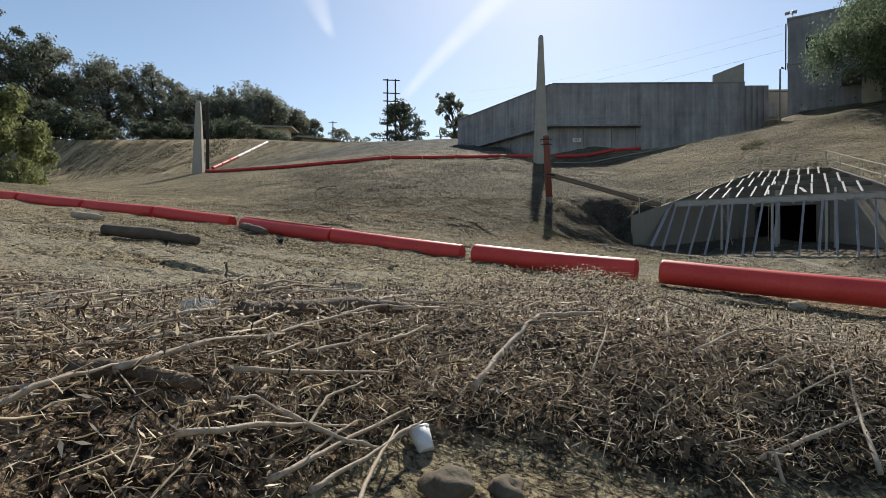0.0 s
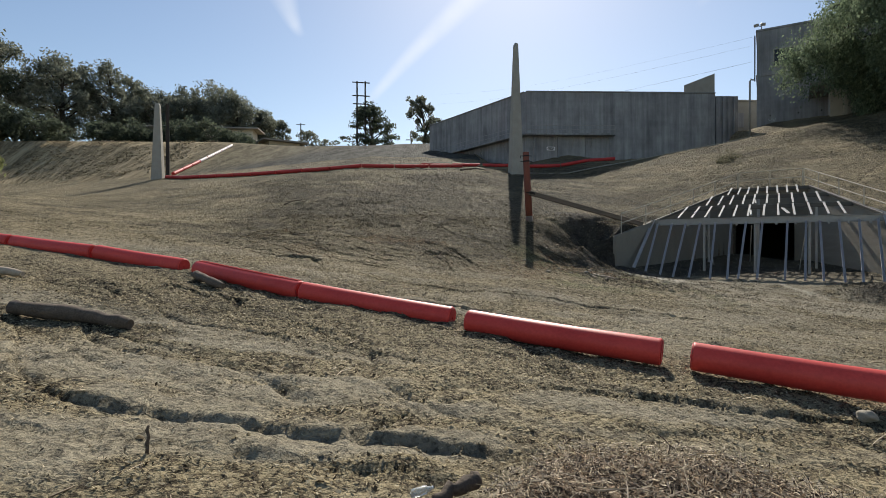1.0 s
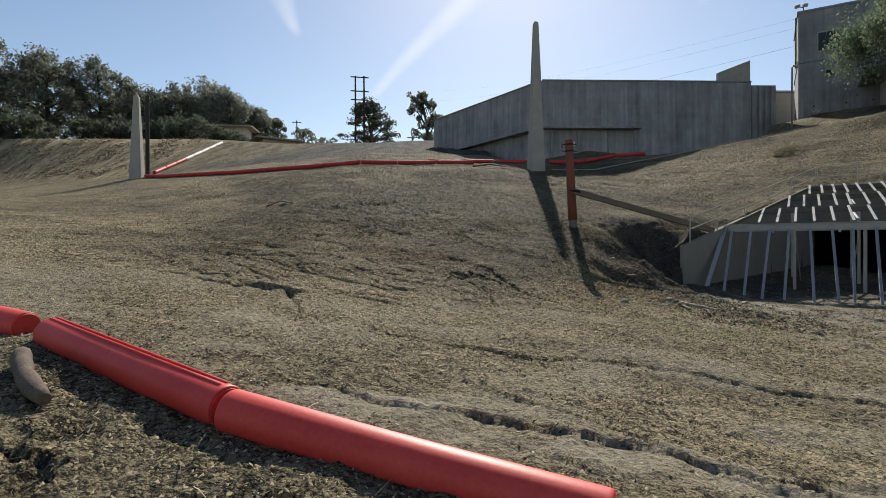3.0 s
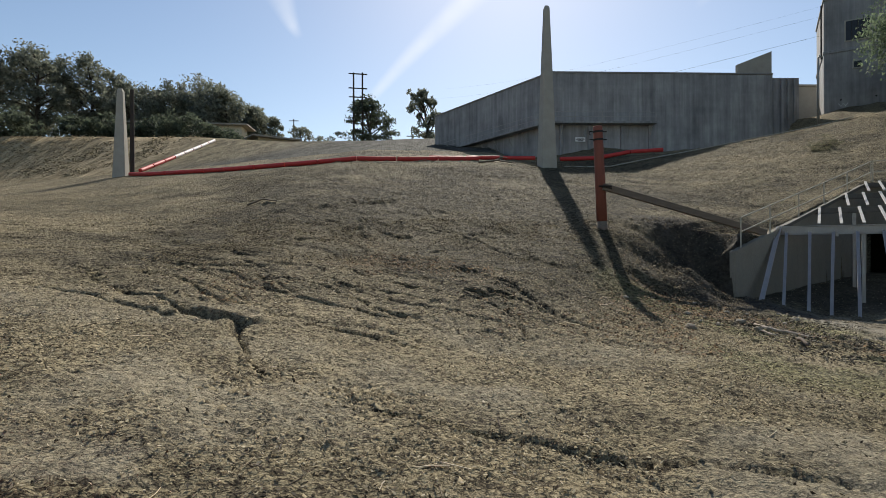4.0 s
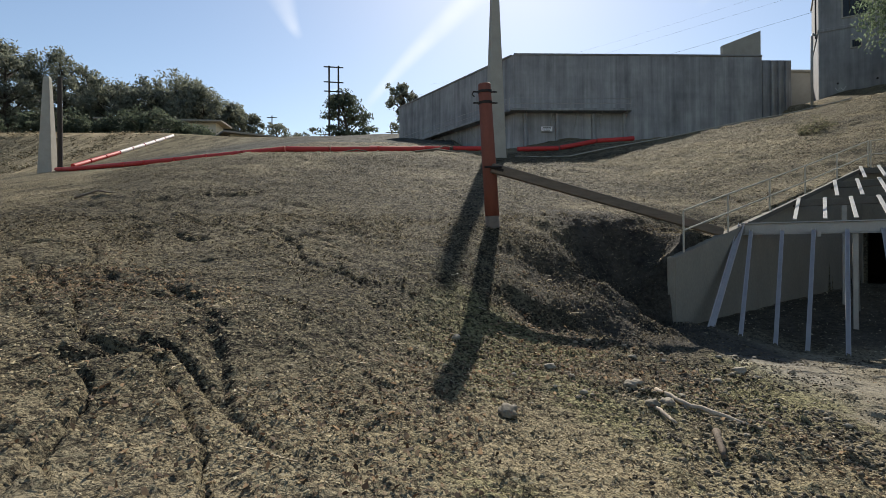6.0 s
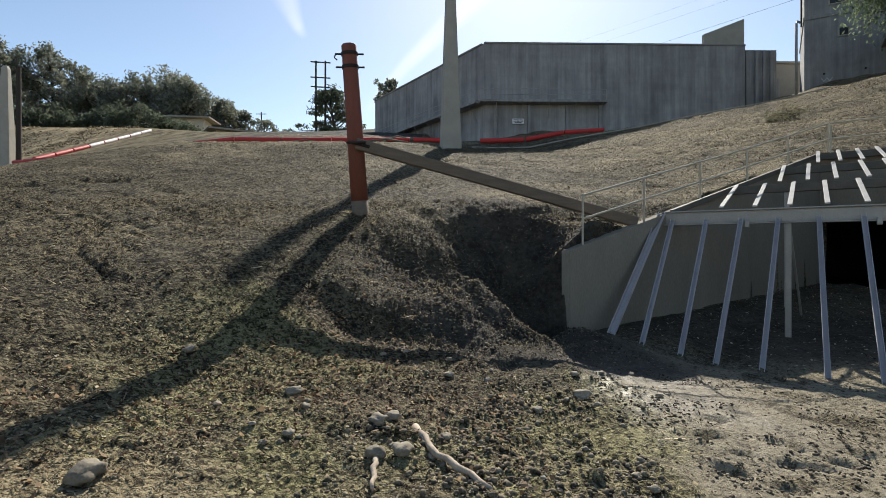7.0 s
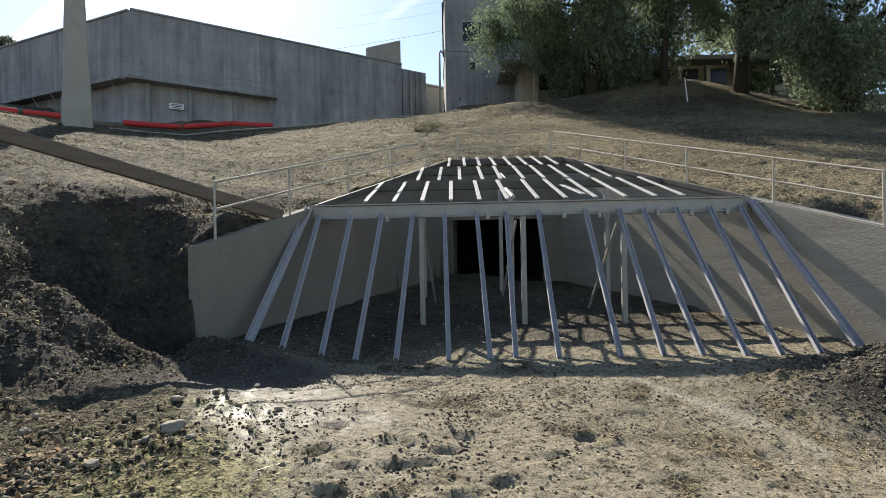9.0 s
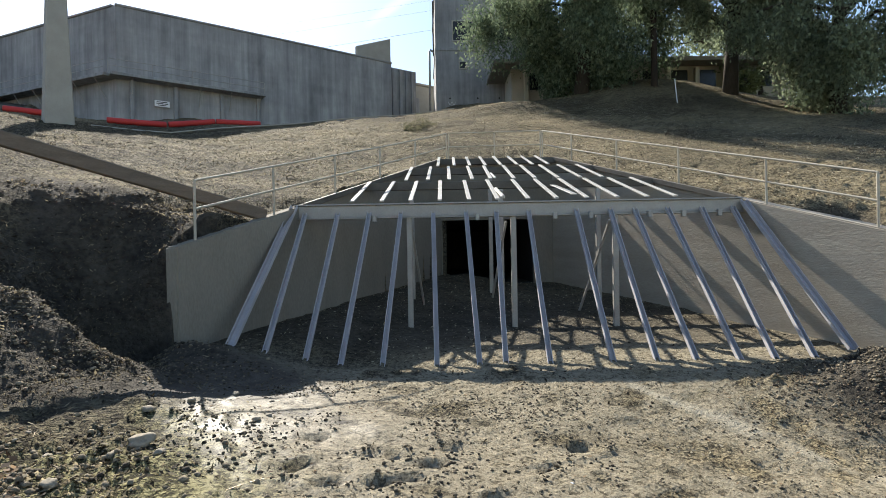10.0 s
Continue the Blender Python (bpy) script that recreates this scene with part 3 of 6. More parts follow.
def grow_lining(m):
    """Weeds and grey lining that take over from the bare soil along the bank."""
    n, l = m.node_tree.nodes, m.node_tree.links
    base = n["Principled BSDF"].inputs["Base Color"]
    src = base.links[0].from_socket
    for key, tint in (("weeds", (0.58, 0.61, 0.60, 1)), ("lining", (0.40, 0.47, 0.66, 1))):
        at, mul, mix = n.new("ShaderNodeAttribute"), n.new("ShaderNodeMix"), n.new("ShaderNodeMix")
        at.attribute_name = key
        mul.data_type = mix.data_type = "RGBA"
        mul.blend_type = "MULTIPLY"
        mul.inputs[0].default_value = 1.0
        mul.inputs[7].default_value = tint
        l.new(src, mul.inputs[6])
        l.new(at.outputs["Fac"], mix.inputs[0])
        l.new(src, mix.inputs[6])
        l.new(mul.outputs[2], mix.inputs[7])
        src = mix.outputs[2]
    l.new(src, base)


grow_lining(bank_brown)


# ---- ground: one sheet to the horizon ----
def grades(lo, hi, fine, reach_lo, reach_hi, growth=1.09):
    mid = list(np.arange(lo, hi + fine / 2, fine))
    out, s, p = [], fine, hi
    while p < reach_hi:
        s *= growth
        p += s
        out.append(p)
    low, s, p = [], fine, lo
    while p > reach_lo:
        s *= growth
        p -= s
        low.append(p)
    return np.array(low[::-1] + mid + out)


gx = np.concatenate([grades(-7.0, 10.0, 0.046, -900, 10.01), np.arange(10.1, 24.4, 0.1), grades(24.5, 24.6, 0.12, 24.49, 900)])
gy = np.concatenate([grades(-2.6, 2.3, 0.07, -400, 2.31), np.arange(2.36, 22.5, 0.046), np.arange(22.55, 25.1, 0.07), np.arange(25.13, 31.0, 0.08), np.arange(31.05, 54, 0.15), grades(54.0, 54.2, 0.2, 53.99, 1500)])
gx, gy = np.unique(gx.round(4)), np.unique(gy.round(4))
GX, GY = np.meshgrid(gx, gy)
GZ = height(GX, GY)
nx, ny = len(gx), len(gy)
gm = bpy.data.meshes.new("ground")
gm.vertices.add(nx * ny)
gm.vertices.foreach_set("co", np.stack([GX, GY, GZ], -1).astype(np.float32).ravel())
idx = np.arange(nx * ny).reshape(ny, nx)
gq = np.stack([idx[:-1, :-1], idx[:-1, 1:], idx[1:, 1:], idx[1:, :-1]], -1).reshape(-1, 4)
cx = ((GX[:-1, :-1] + GX[1:, 1:]) / 2).ravel()
cy = ((GY[:-1, :-1] + GY[1:, 1:]) / 2).ravel()
cu, cv = uv(cx, cy)
mouth = (cv > 7.5) & (cv < 8.1) & (cu > wall_left(7.6) + 0.2) & (cu < wall_right(7.6) - 0.5)
gq, cx, cy = gq[~mouth], cx[~mouth], cy[~mouth]
gm.loops.add(gq.size)
gm.loops.foreach_set("vertex_index", gq.ravel().astype(np.int32))
gm.polygons.add(len(gq))
gm.polygons.foreach_set("loop_start", np.arange(0, gq.size, 4, dtype=np.int32))
gm.polygons.foreach_set("use_smooth", np.ones(len(gq), dtype=bool))
gm.materials.append(earth)
gm.materials.append(bank_brown)
foot = bank_foot(cx)
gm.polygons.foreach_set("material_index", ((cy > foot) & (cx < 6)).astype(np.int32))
gm.update(calc_edges=True)
GU, GV = uv(GX, GY)
patch = fbm(GX * 0.22, GY * 0.22, 71, 4)
streak = fbm((0.6 * GX + 0.8 * GY) * 0.9, (0.8 * GX - 0.6 * GY) * 0.25, 72, 4)
slope_litter = (1 - 0.1 * step(26, 29, GY) * (1 - step(33, 40, GY)) * (1 - step(4, 7, GX))) * step(18, 25, GY) * (1 - 0.25 * step(50, 60, GY)) * (1 - 0.7 * step(-14, -24, GX)) * (1 - 0.55 * step(13, 19, GX))
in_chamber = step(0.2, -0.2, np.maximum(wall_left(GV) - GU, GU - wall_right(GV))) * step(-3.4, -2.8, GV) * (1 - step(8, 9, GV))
GM = mud_field(GX, GY)
SIDE = np.maximum(wall_left(GV) - GU, GU - wall_right(GV))
# dark dug soil; the shade of pit and bowl face is painted in with it
dug_shaded = np.exp(-(((GU + 2.4) / 1.7) ** 2 + ((GV + 3.2) / 1.5) ** 4)) * step(0.0, 0.2, SIDE) + 1.5 * np.exp(-(((GU - 11.3) / 2.1) ** 2 + ((GV + 4.5) / 1.7) ** 2))
dug_shaded = dug_shaded + np.exp(-(((GU + 0.2) / 1.7) ** 2 + ((GV + 4.3) / 1.2) ** 2))
dug_shaded = dug_shaded + 0.75 * np.exp(-(((GU + 3.8) / 2.2) ** 2 + ((GV + 2.1) / 1.1) ** 2))
dug_shaded = dug_shaded + 0.85 * np.exp(-(((GX - 8.3) / 2.0) ** 2 + ((GY - 25.9) / 1.2) ** 2)) + 0.75 * np.exp(-(((GX - 7.1) / 1.7) ** 2 + ((GY - 27.1) / 1.3) ** 2))
dug_shaded = dug_shaded + np.exp(-(((GX - 22.6) / 1.1) ** 2 + ((GY - 22.2) / 0.7) ** 2)) * step(0.2, 0.5, SIDE)
# chamber soil, darkened to carry the shade behind the bars
dug_shaded = dug_shaded + 0.55 * in_chamber * step(-2.9, -1.2, GV + 0.5 * patch)
dug_shaded = np.clip(1.6 * dug_shaded - 0.25 + 0.35 * patch, 0, 1)
track = np.exp(-((GX - 15.88 + 0.25 * vnoise(GX * 0.8, GY * 0.8, 66)) / 0.16) ** 2) * step(19.0, 20.0, GY) * (1 - step(22.6, 23.6, GY)) * step(-0.4, 0.2, vnoise(GX * 2.2, GY * 2.2, 67) + 0.3)
masks = {
    # litter cover; crack beds and rills are also darkened here as painted shade
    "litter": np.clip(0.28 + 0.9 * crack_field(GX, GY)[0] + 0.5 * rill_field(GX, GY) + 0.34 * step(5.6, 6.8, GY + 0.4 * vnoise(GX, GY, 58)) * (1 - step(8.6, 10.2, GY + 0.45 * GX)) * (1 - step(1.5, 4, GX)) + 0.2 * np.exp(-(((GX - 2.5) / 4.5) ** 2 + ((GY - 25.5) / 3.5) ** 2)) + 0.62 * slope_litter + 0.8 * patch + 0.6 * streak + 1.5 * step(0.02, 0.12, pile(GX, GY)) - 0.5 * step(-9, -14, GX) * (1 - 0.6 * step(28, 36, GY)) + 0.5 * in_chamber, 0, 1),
    # in the chamber the pale mud also paints the sunlit part of the floor
    "mud": np.clip(GM * step(-0.35, 0.05, fbm(GX * 1.9, GY * 1.9, 75, 4) + 0.15) + track + in_chamber * (0.25 + 0.75 * step(0.8, -0.8, GV + 0.5 * patch) * step(1.6, 4.0, GU)) + 0.65 * bare_field(GX, GY), 0, 1),
    "algae": np.clip(step(-0.10, 0.35, fbm(GX * 0.7, GY * 0.7, 73, 4) + 0.20) * step(2.4, 4.5, GX) * step(14, 18, GY) * (1 - step(24.5, 27, GY)) * (1 - step(9.0, 10.5, GX)), 0, 0.9),
    "wet": np.clip((0.75 + 0.5 * fbm(GX * 1.6, GY * 1.6, 74, 3)) * np.exp(-(((GX - 10.5) / 1.35) ** 2 + ((GY - 24.7) / 2.0) ** 2)) * 1.5 * step(9.0, 9.8, GX + 0.5 * patch), 0, 1),
    "dug_shaded": dug_shaded,
    "track": np.clip(track + 0.32 * bare_field(GX, GY) * np.clip(0.5 + fbm(GX * 1.3, GY * 2.2, 69, 3), 0, 1), 0, 1),
    "heap": step(0.02, 0.12, pile(GX, GY)),
    "weeds": step(-46, -34, GX + 5 * fbm(GX * 0.12, GY * 0.05, 78, 3)),
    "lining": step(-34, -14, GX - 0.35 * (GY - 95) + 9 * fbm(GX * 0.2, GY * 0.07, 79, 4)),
}
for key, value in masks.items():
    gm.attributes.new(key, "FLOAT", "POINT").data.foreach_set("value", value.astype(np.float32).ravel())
ground = tagged(new("ground", gm), "bare tan and grey-brown earth with rills, litter and damp mud", "ground", kind="structure")


# ---- concrete intake ----
def prism(name, foot_pts, z0, tops, material, label, kind="structure", category="wall"):
    """A wall on a plan outline, with a height for each corner."""
    n = len(foot_pts)
    bm = bmesh.new()
    a = [bm.verts.new(xyz(u, v, z0)) for u, v in foot_pts]
    b = [bm.verts.new(xyz(u, v, t)) for (u, v), t in zip(foot_pts, tops)]
    for i in range(n):
        j = (i + 1) % n
        bm.faces.new((a[i], a[j], b[j], b[i]))
    bm.faces.new(a[::-1])
    bm.faces.new(b)
    bmesh.ops.recalc_face_normals(bm, faces=bm.faces)
    bmesh.ops.bevel(bm, geom=[e for e in bm.edges if e.verts[0] in b or e.verts[1] in b], offset=0.025, segments=2, affect="EDGES")
    return tagged(part(name, bm, material), label, category, kind=kind)


T = 0.3
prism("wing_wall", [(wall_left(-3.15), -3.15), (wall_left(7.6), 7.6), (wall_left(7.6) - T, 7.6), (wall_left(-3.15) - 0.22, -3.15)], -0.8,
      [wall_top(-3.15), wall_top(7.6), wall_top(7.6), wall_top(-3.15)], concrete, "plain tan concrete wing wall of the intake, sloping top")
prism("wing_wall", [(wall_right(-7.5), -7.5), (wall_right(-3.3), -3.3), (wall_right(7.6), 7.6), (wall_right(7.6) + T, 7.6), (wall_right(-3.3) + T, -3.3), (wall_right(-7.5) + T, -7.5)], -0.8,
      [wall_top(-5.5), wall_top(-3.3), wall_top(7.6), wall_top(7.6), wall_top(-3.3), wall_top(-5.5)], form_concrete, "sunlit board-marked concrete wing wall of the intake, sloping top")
ul, ur, vb = wall_left(7.6), wall_right(7.6), 7.6
prism("portal_wall", [(ul - T, vb), (ur + T, vb), (ur + T, vb + 0.6), (ul - T, vb + 0.6)], 3.42, [wall_top(vb) + 0.05] * 4, concrete, "concrete head wall over the tunnel mouth")
for a, b in ((ul - T, ul + 0.03), (ur - 0.72, ur + T)):
    prism("portal_wall", [(a, vb), (b, vb), (b, vb + 0.4), (a, vb + 0.4)], -0.5, [3.416] * 4, concrete, "concrete jamb beside the dark tunnel mouth")
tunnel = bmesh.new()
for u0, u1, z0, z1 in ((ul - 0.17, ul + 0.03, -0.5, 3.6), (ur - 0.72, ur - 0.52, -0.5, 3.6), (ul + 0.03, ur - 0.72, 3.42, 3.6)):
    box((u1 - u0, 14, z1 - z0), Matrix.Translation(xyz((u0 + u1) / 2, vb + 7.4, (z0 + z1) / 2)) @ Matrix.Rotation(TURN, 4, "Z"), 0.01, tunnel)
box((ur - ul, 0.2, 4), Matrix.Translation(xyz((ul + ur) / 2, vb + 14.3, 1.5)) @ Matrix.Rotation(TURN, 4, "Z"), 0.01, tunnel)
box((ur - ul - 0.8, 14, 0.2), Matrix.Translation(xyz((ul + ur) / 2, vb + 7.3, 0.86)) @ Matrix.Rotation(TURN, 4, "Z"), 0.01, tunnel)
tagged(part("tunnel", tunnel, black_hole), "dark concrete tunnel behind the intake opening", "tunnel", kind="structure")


# ---- trash rack ----
def channel(a, b, w, d, material, name, parent, label=""):
    """A steel channel: web and two flanges."""
    a, b = Vector(a), Vector(b)
    x = (b - a).normalized()
    side = xyz(1, 0, 0) - xyz(0, 0, 0)
    y = (side - x * side.dot(x)).normalized()
    z = x.cross(y)
    rot = Matrix((x, y, z)).transposed().to_4x4()
    bm = bmesh.new()
    for oy, oz, sy, sz in ((0, d / 2 - 0.006, w, 0.012), (w / 2 - 0.006, -0.006, 0.012, d - 0.012), (-w / 2 + 0.006, -0.006, 0.012, d - 0.012)):
        m = rot.copy()
        m.translation = (a + b) / 2 + y * oy + z * oz
        box(((b - a).length, sy, sz), m, 0.003, bm)
    return part(name, bm, material, parent, label)


rack = empty("trash_rack", (0, 0, 0), "grey steel trash rack of sloping bars over a concrete intake", "trash rack")
BAR_TOP = (0.25, 1.03, 1.78, 2.53, 3.30, 4.08, 4.80, 5.57, 6.70, 7.50, 8.08, 8.86, 9.67, 10.40)
BAR_FOOT = (0.20, 0.95, 1.60, 2.38, 3.39, 4.18, 4.66, 5.48, 6.64, 7.45, 8.18, 8.98, 9.63, 10.36)
for a, b in zip(BAR_TOP, BAR_FOOT):
    channel(xyz(b, -3.0, hz(*xyz(b, -3.0, 0).xy) - 0.05), xyz(a, -0.1, 3.24), 0.098, 0.09, steel_blue, "bar", rack, "sloping blue-grey steel bar")
channel(xyz(-0.54, -3.05, 0.38), xyz(0.0, -0.1, 3.44), 0.16, 0.10, steel_blue, "bar", rack, "wide end bar along the wall")
channel(xyz(11.06, -2.95, 0.40), xyz(10.66, -0.1, 3.40), 0.16, 0.10, steel_blue, "bar", rack, "wide end bar along the wall")
RZ = Matrix.Rotation(TURN, 4, "Z")
part("head_beam", box((10.72, 0.05, 0.285), Matrix.Translation(xyz(5.33, 0.0, 3.29)) @ RZ, 0.008), steel_grey, rack, "long weathered grey steel beam")
part("flange", box((10.72, 0.22, 0.035), Matrix.Translation(xyz(5.33, 0.02, 3.452)) @ RZ, 0.008), steel_grey, rack)
part("flange", box((10.72, 0.22, 0.035), Matrix.Translation(xyz(5.33, 0.02, 3.128)) @ RZ, 0.008), steel_grey, rack)
for u in (1.9, 4.35, 6.2, 7.05, 8.45, 9.25, 10.1):
    part("bracket", box((0.10, 0.10, 0.16), Matrix.Translation(xyz(u, -0.08, 3.11)) @ RZ, 0.01), steel_grey, rack)


def deck(u, v, dz=0.0):
    return xyz(u, v, 3.46 + 0.305 * v + dz)


ROWS = ((0.10, 2.66, (1.33, 2.05, 2.75, 3.46, 4.17, 4.86, 5.60, 6.29, 7.02, 7.75, 8.47, 9.15)),
        (2.86, 5.30, (2.45, 3.09, 3.72, 4.40, 4.94, 5.62, 6.24, 6.91, 7.57, 8.20)),
        (5.48, 7.58, (3.36, 3.92, 4.45, 4.99, 5.52, 6.08, 6.60, 7.14)))
for v0, v1, us in ROWS:
    for u in us:
        back = u + 0.13 - 0.036 * u + random.uniform(-0.02, 0.02)
        part("slat", beam_between(deck(u, v0, 0.05), deck(back, v1, 0.05), 0.10, 0.035, 0.003), slat_paint, rack, "pale sun-bleached steel slat")
part("slat", beam_between(deck(5.02, 0.3, 0.05), deck(4.93, 1.3, 0.06), 0.10, 0.09, 0.03), slat_paint, rack, "short broken slat")
part("slat", beam_between(deck(6.75, 0.25, 0.10), deck(6.45, 1.35, 0.12), 0.16, 0.03, 0.01), slat_paint, rack, "loose pale plank")
part("slat", beam_between(deck(5.08, 2.95, 0.05), deck(5.02, 3.8, 0.05), 0.06, 0.05, 0.01), slat_paint, rack, "short broken slat")
for v in (2.67, 5.17, 7.35):
    part("cross_beam", beam_between(deck(wall_left(v), v, -0.10), deck(wall_right(v), v, -0.10), 0.16, 0.22, 0.01), deck_steel, rack, "dark weathered steel cross beam")
for sgn, wf in ((1, wall_left), (-1, wall_right)):
    part("edge_beam", beam_between(deck(wf(0.1) + 0.06 * sgn, 0.1, -0.04), deck(wf(7.35) + 0.06 * sgn, 7.35, -0.04), 0.10, 0.14, 0.01), deck_steel, rack)
for u, v, top in ((2.72, 0.05, 3.12), (5.22, 0.05, 3.12), (7.66, 0.05, 3.12), (2.62, 2.67, 4.05), (5.2, 2.67, 4.05), (8.0, 2.67, 4.05), (5.1, 5.17, 4.8)):
    p = xyz(u, v, 0)
    part("prop", box((0.13, 0.13, top - hz(p.x, p.y) + 0.1), Matrix.Translation((p.x, p.y, (top + hz(p.x, p.y) - 0.1) / 2)) @ RZ, 0.012), steel_grey, rack, "upright grey prop")
for a, b in ((xyz(7.55, 0.1, 3.0), xyz(7.2, 1.9, 0.5)), (xyz(5.05, 0.1, 3.0), xyz(4.85, 1.9, 1.0)), (xyz(2.75, 0.1, 3.0), xyz(2.95, 2.2, 0.8))):
    part("brace", beam_between(a, b, 0.05, 0.07, 0.008), steel_grey, rack, "thin slanting brace")


# ---- pipe railings ----
def railing(name, line, label):
    """Posts at each base point of line, with a top and a middle pipe."""
    thing = empty(name, line[0], label, "railing", "railings of the intake")
    out = []
    for p in line:
        p = Vector(p)
        out.append(part("post", tube([p - Vector((0, 0, 0.3)), p + Vector((0, 0, 1.02))], [0.026, 0.026], 12), rail_paint))
    for h in (1.02, 0.48):
        for a, b in zip(line, line[1:]):
            up = Vector((0, 0, h))
            out.append(part("pipe", tube([Vector(a) + up, Vector(b) + up], [0.024, 0.024], 12), rail_paint))
    adopt(thing, *out)
    return thing


left_line = [xyz(wall_left(v) - 0.07, v, wall_top(v) - 0.02 + 0.13 * min(1, max(0, 1 - (v + 2.7) / 7))) for v in (-2.7, -0.72, 1.45, 3.6, 5.8, 8.3)]
right_line = [xyz(wall_right(v) + 0.07, v, wall_top(v) + 0.02) for v in (-2.62, -0.5, 1.9, 4.25, 6.5, 8.3)]
railing("handrail", left_line, "cream pipe handrail with two rails along the wing wall")
railing("handrail", right_line, "sunlit cream pipe handrail with two rails along the wing wall")
l8, r8 = left_line[-1], right_line[-1]
railing("handrail", [l8 + (r8 - l8) * 0.02, l8 + (r8 - l8) * 0.5, l8 + (r8 - l8) * 0.98], "thin pipe handrail across the back of the intake")


# ---- red float booms ----
def boom(a, b, r, material, label, group, slot=False):
    """One float: a rounded shell along a line, with dished ends and an axle stub."""
    a, b = Vector(a), Vector(b)
    d = (b - a).normalized()
    thing = empty("float_boom", a, label, "boom", group)
    pts, rad = [], []
    L = (b - a).length
    for t, k in ((0, 0.955), (0.012, 0.99), (0.04, 1.0), (L * 0.3, 1.0), (L * 0.6, 1.0), (L - 0.04, 1.0), (L - 0.012, 0.99), (L, 0.955)):
        pts.append(a + d * t + Vector((0, 0, -0.012 * math.sin(math.pi * t / L))))
        rad.append(r * k)
    shell = part("shell", tube(pts, rad, 28), material, smooth=True)
    shell.data.polygons.foreach_set("use_smooth", [len(p.vertices) < 5 for p in shell.data.polygons])
    kids = [shell]
    for e, s in ((a, -1), (b, 1)):
        kids.append(part("end_ring", tube([e + d * s * 0.002, e + d * s * 0.014], [r * 0.90, r * 0.86], 24), boom_dull))
        kids.append(part("plug", tube([e + d * s * 0.012, e + d * s * 0.022], [r * 0.16, r * 0.14], 12), boom_dull))
    if slot:
        side = d.cross(Vector((0, 0, 1))).normalized()
        for o in (-0.25, 0.12):
            kids.append(part("lip", beam_between(a + d * 0.06 + Vector((0, 0, r * 0.98)) + side * o * r, b - d * 0.06 + Vector((0, 0, r * 0.98)) + side * o * r, 0.03, 0.035, 0.008), material))
    adopt(thing, *kids)
    return thing


R = 0.205
NEAR = ((-21.2, 16.6, -18.3, 15.9), (-18.2, 15.9, -15.4, 15.2), (-15.3, 15.2, -12.5, 14.3), (-12.4, 14.3, -9.6, 13.35), (-9.5, 13.35, -6.80, 12.42),
        (-6.36, 12.24, -3.32, 10.16), (-3.25, 10.05, -0.17, 8.75), (0.10, 8.22, 2.90, 6.65), (3.22, 6.35, 6.0, 4.95), (6.3, 4.8, 9.1, 3.7))
TOPS = (2.95, 2.70, 2.45, 2.22, 1.97, 1.50, 1.17, 0.78, 0.51, 0.24, -0.02)
for i, (x0, y0, x1, y1) in enumerate(NEAR):
    z0, z1 = TOPS[i] - R, TOPS[i + 1] - R + (-0.01 if i == 6 else 0)
    boom((x0, y0, max(z0, hz(x0, y0) + R * 0.45)), (x1, y1, max(z1, hz(x1, y1) + R * 0.45)), R, boom_red, "red plastic float boom section lying on the mud", "red boom across the slope", i == 5)

FAR = [Vector(p) for p in ((-35.8, 72.0, 0), (-31.3, 67.6, 0), (-20.8, 61.0, 0), (-11.0, 56.6, 0), (-4.0, 55.6, 0), (3.3, 56.2, 0))]
for p, q in zip(FAR, FAR[1:]):
    n = max(1, round((q - p).length / 3.15))
    for i in range(n):
        a, b = p.lerp(q, i / n), p.lerp(q, (i + 0.965) / n)
        a.z, b.z = hz(a.x, a.y) + 0.20, hz(b.x, b.y) + 0.20
        boom(a, b, 0.21, boom_dull, "red float boom section on the upper slope", "red boom on the upper slope")
for x0, y0, x1, y1 in ((-1.2, 57.6, 1.9, 57.2), (2.2, 57.6, 5.2, 57.3), (5.5, 57.2, 8.4, 57.0), (10.5, 56.2, 13.75, 56.2), (13.9, 56.2, 16.7, 56.1), (16.8, 56.1, 19.7, 56.0)):
    boom((x0, y0, hz(x0, y0) + 0.18), (x1, y1, hz(x1, y1) + 0.18), 0.185, boom_dull, "red float boom section by the spillway wall", "red boom on the upper slope")
a0, a1 = Vector((-36.9, 76.3, 0)), Vector((-38.3, 103.5, 0))
for i in range(8):
    a, b = a0.lerp(a1, i / 8), a0.lerp(a1, (i + 0.93) / 8)
    a.z, b.z = hz(a.x, a.y) + 0.22, hz(b.x, b.y) + 0.22
    boom(a, b, 0.25, boom_dull if i < 3 else boom_white, "faded red float boom section up the bank" if i < 3 else "pinkish white float boom section up the bank", "boom up the bank")


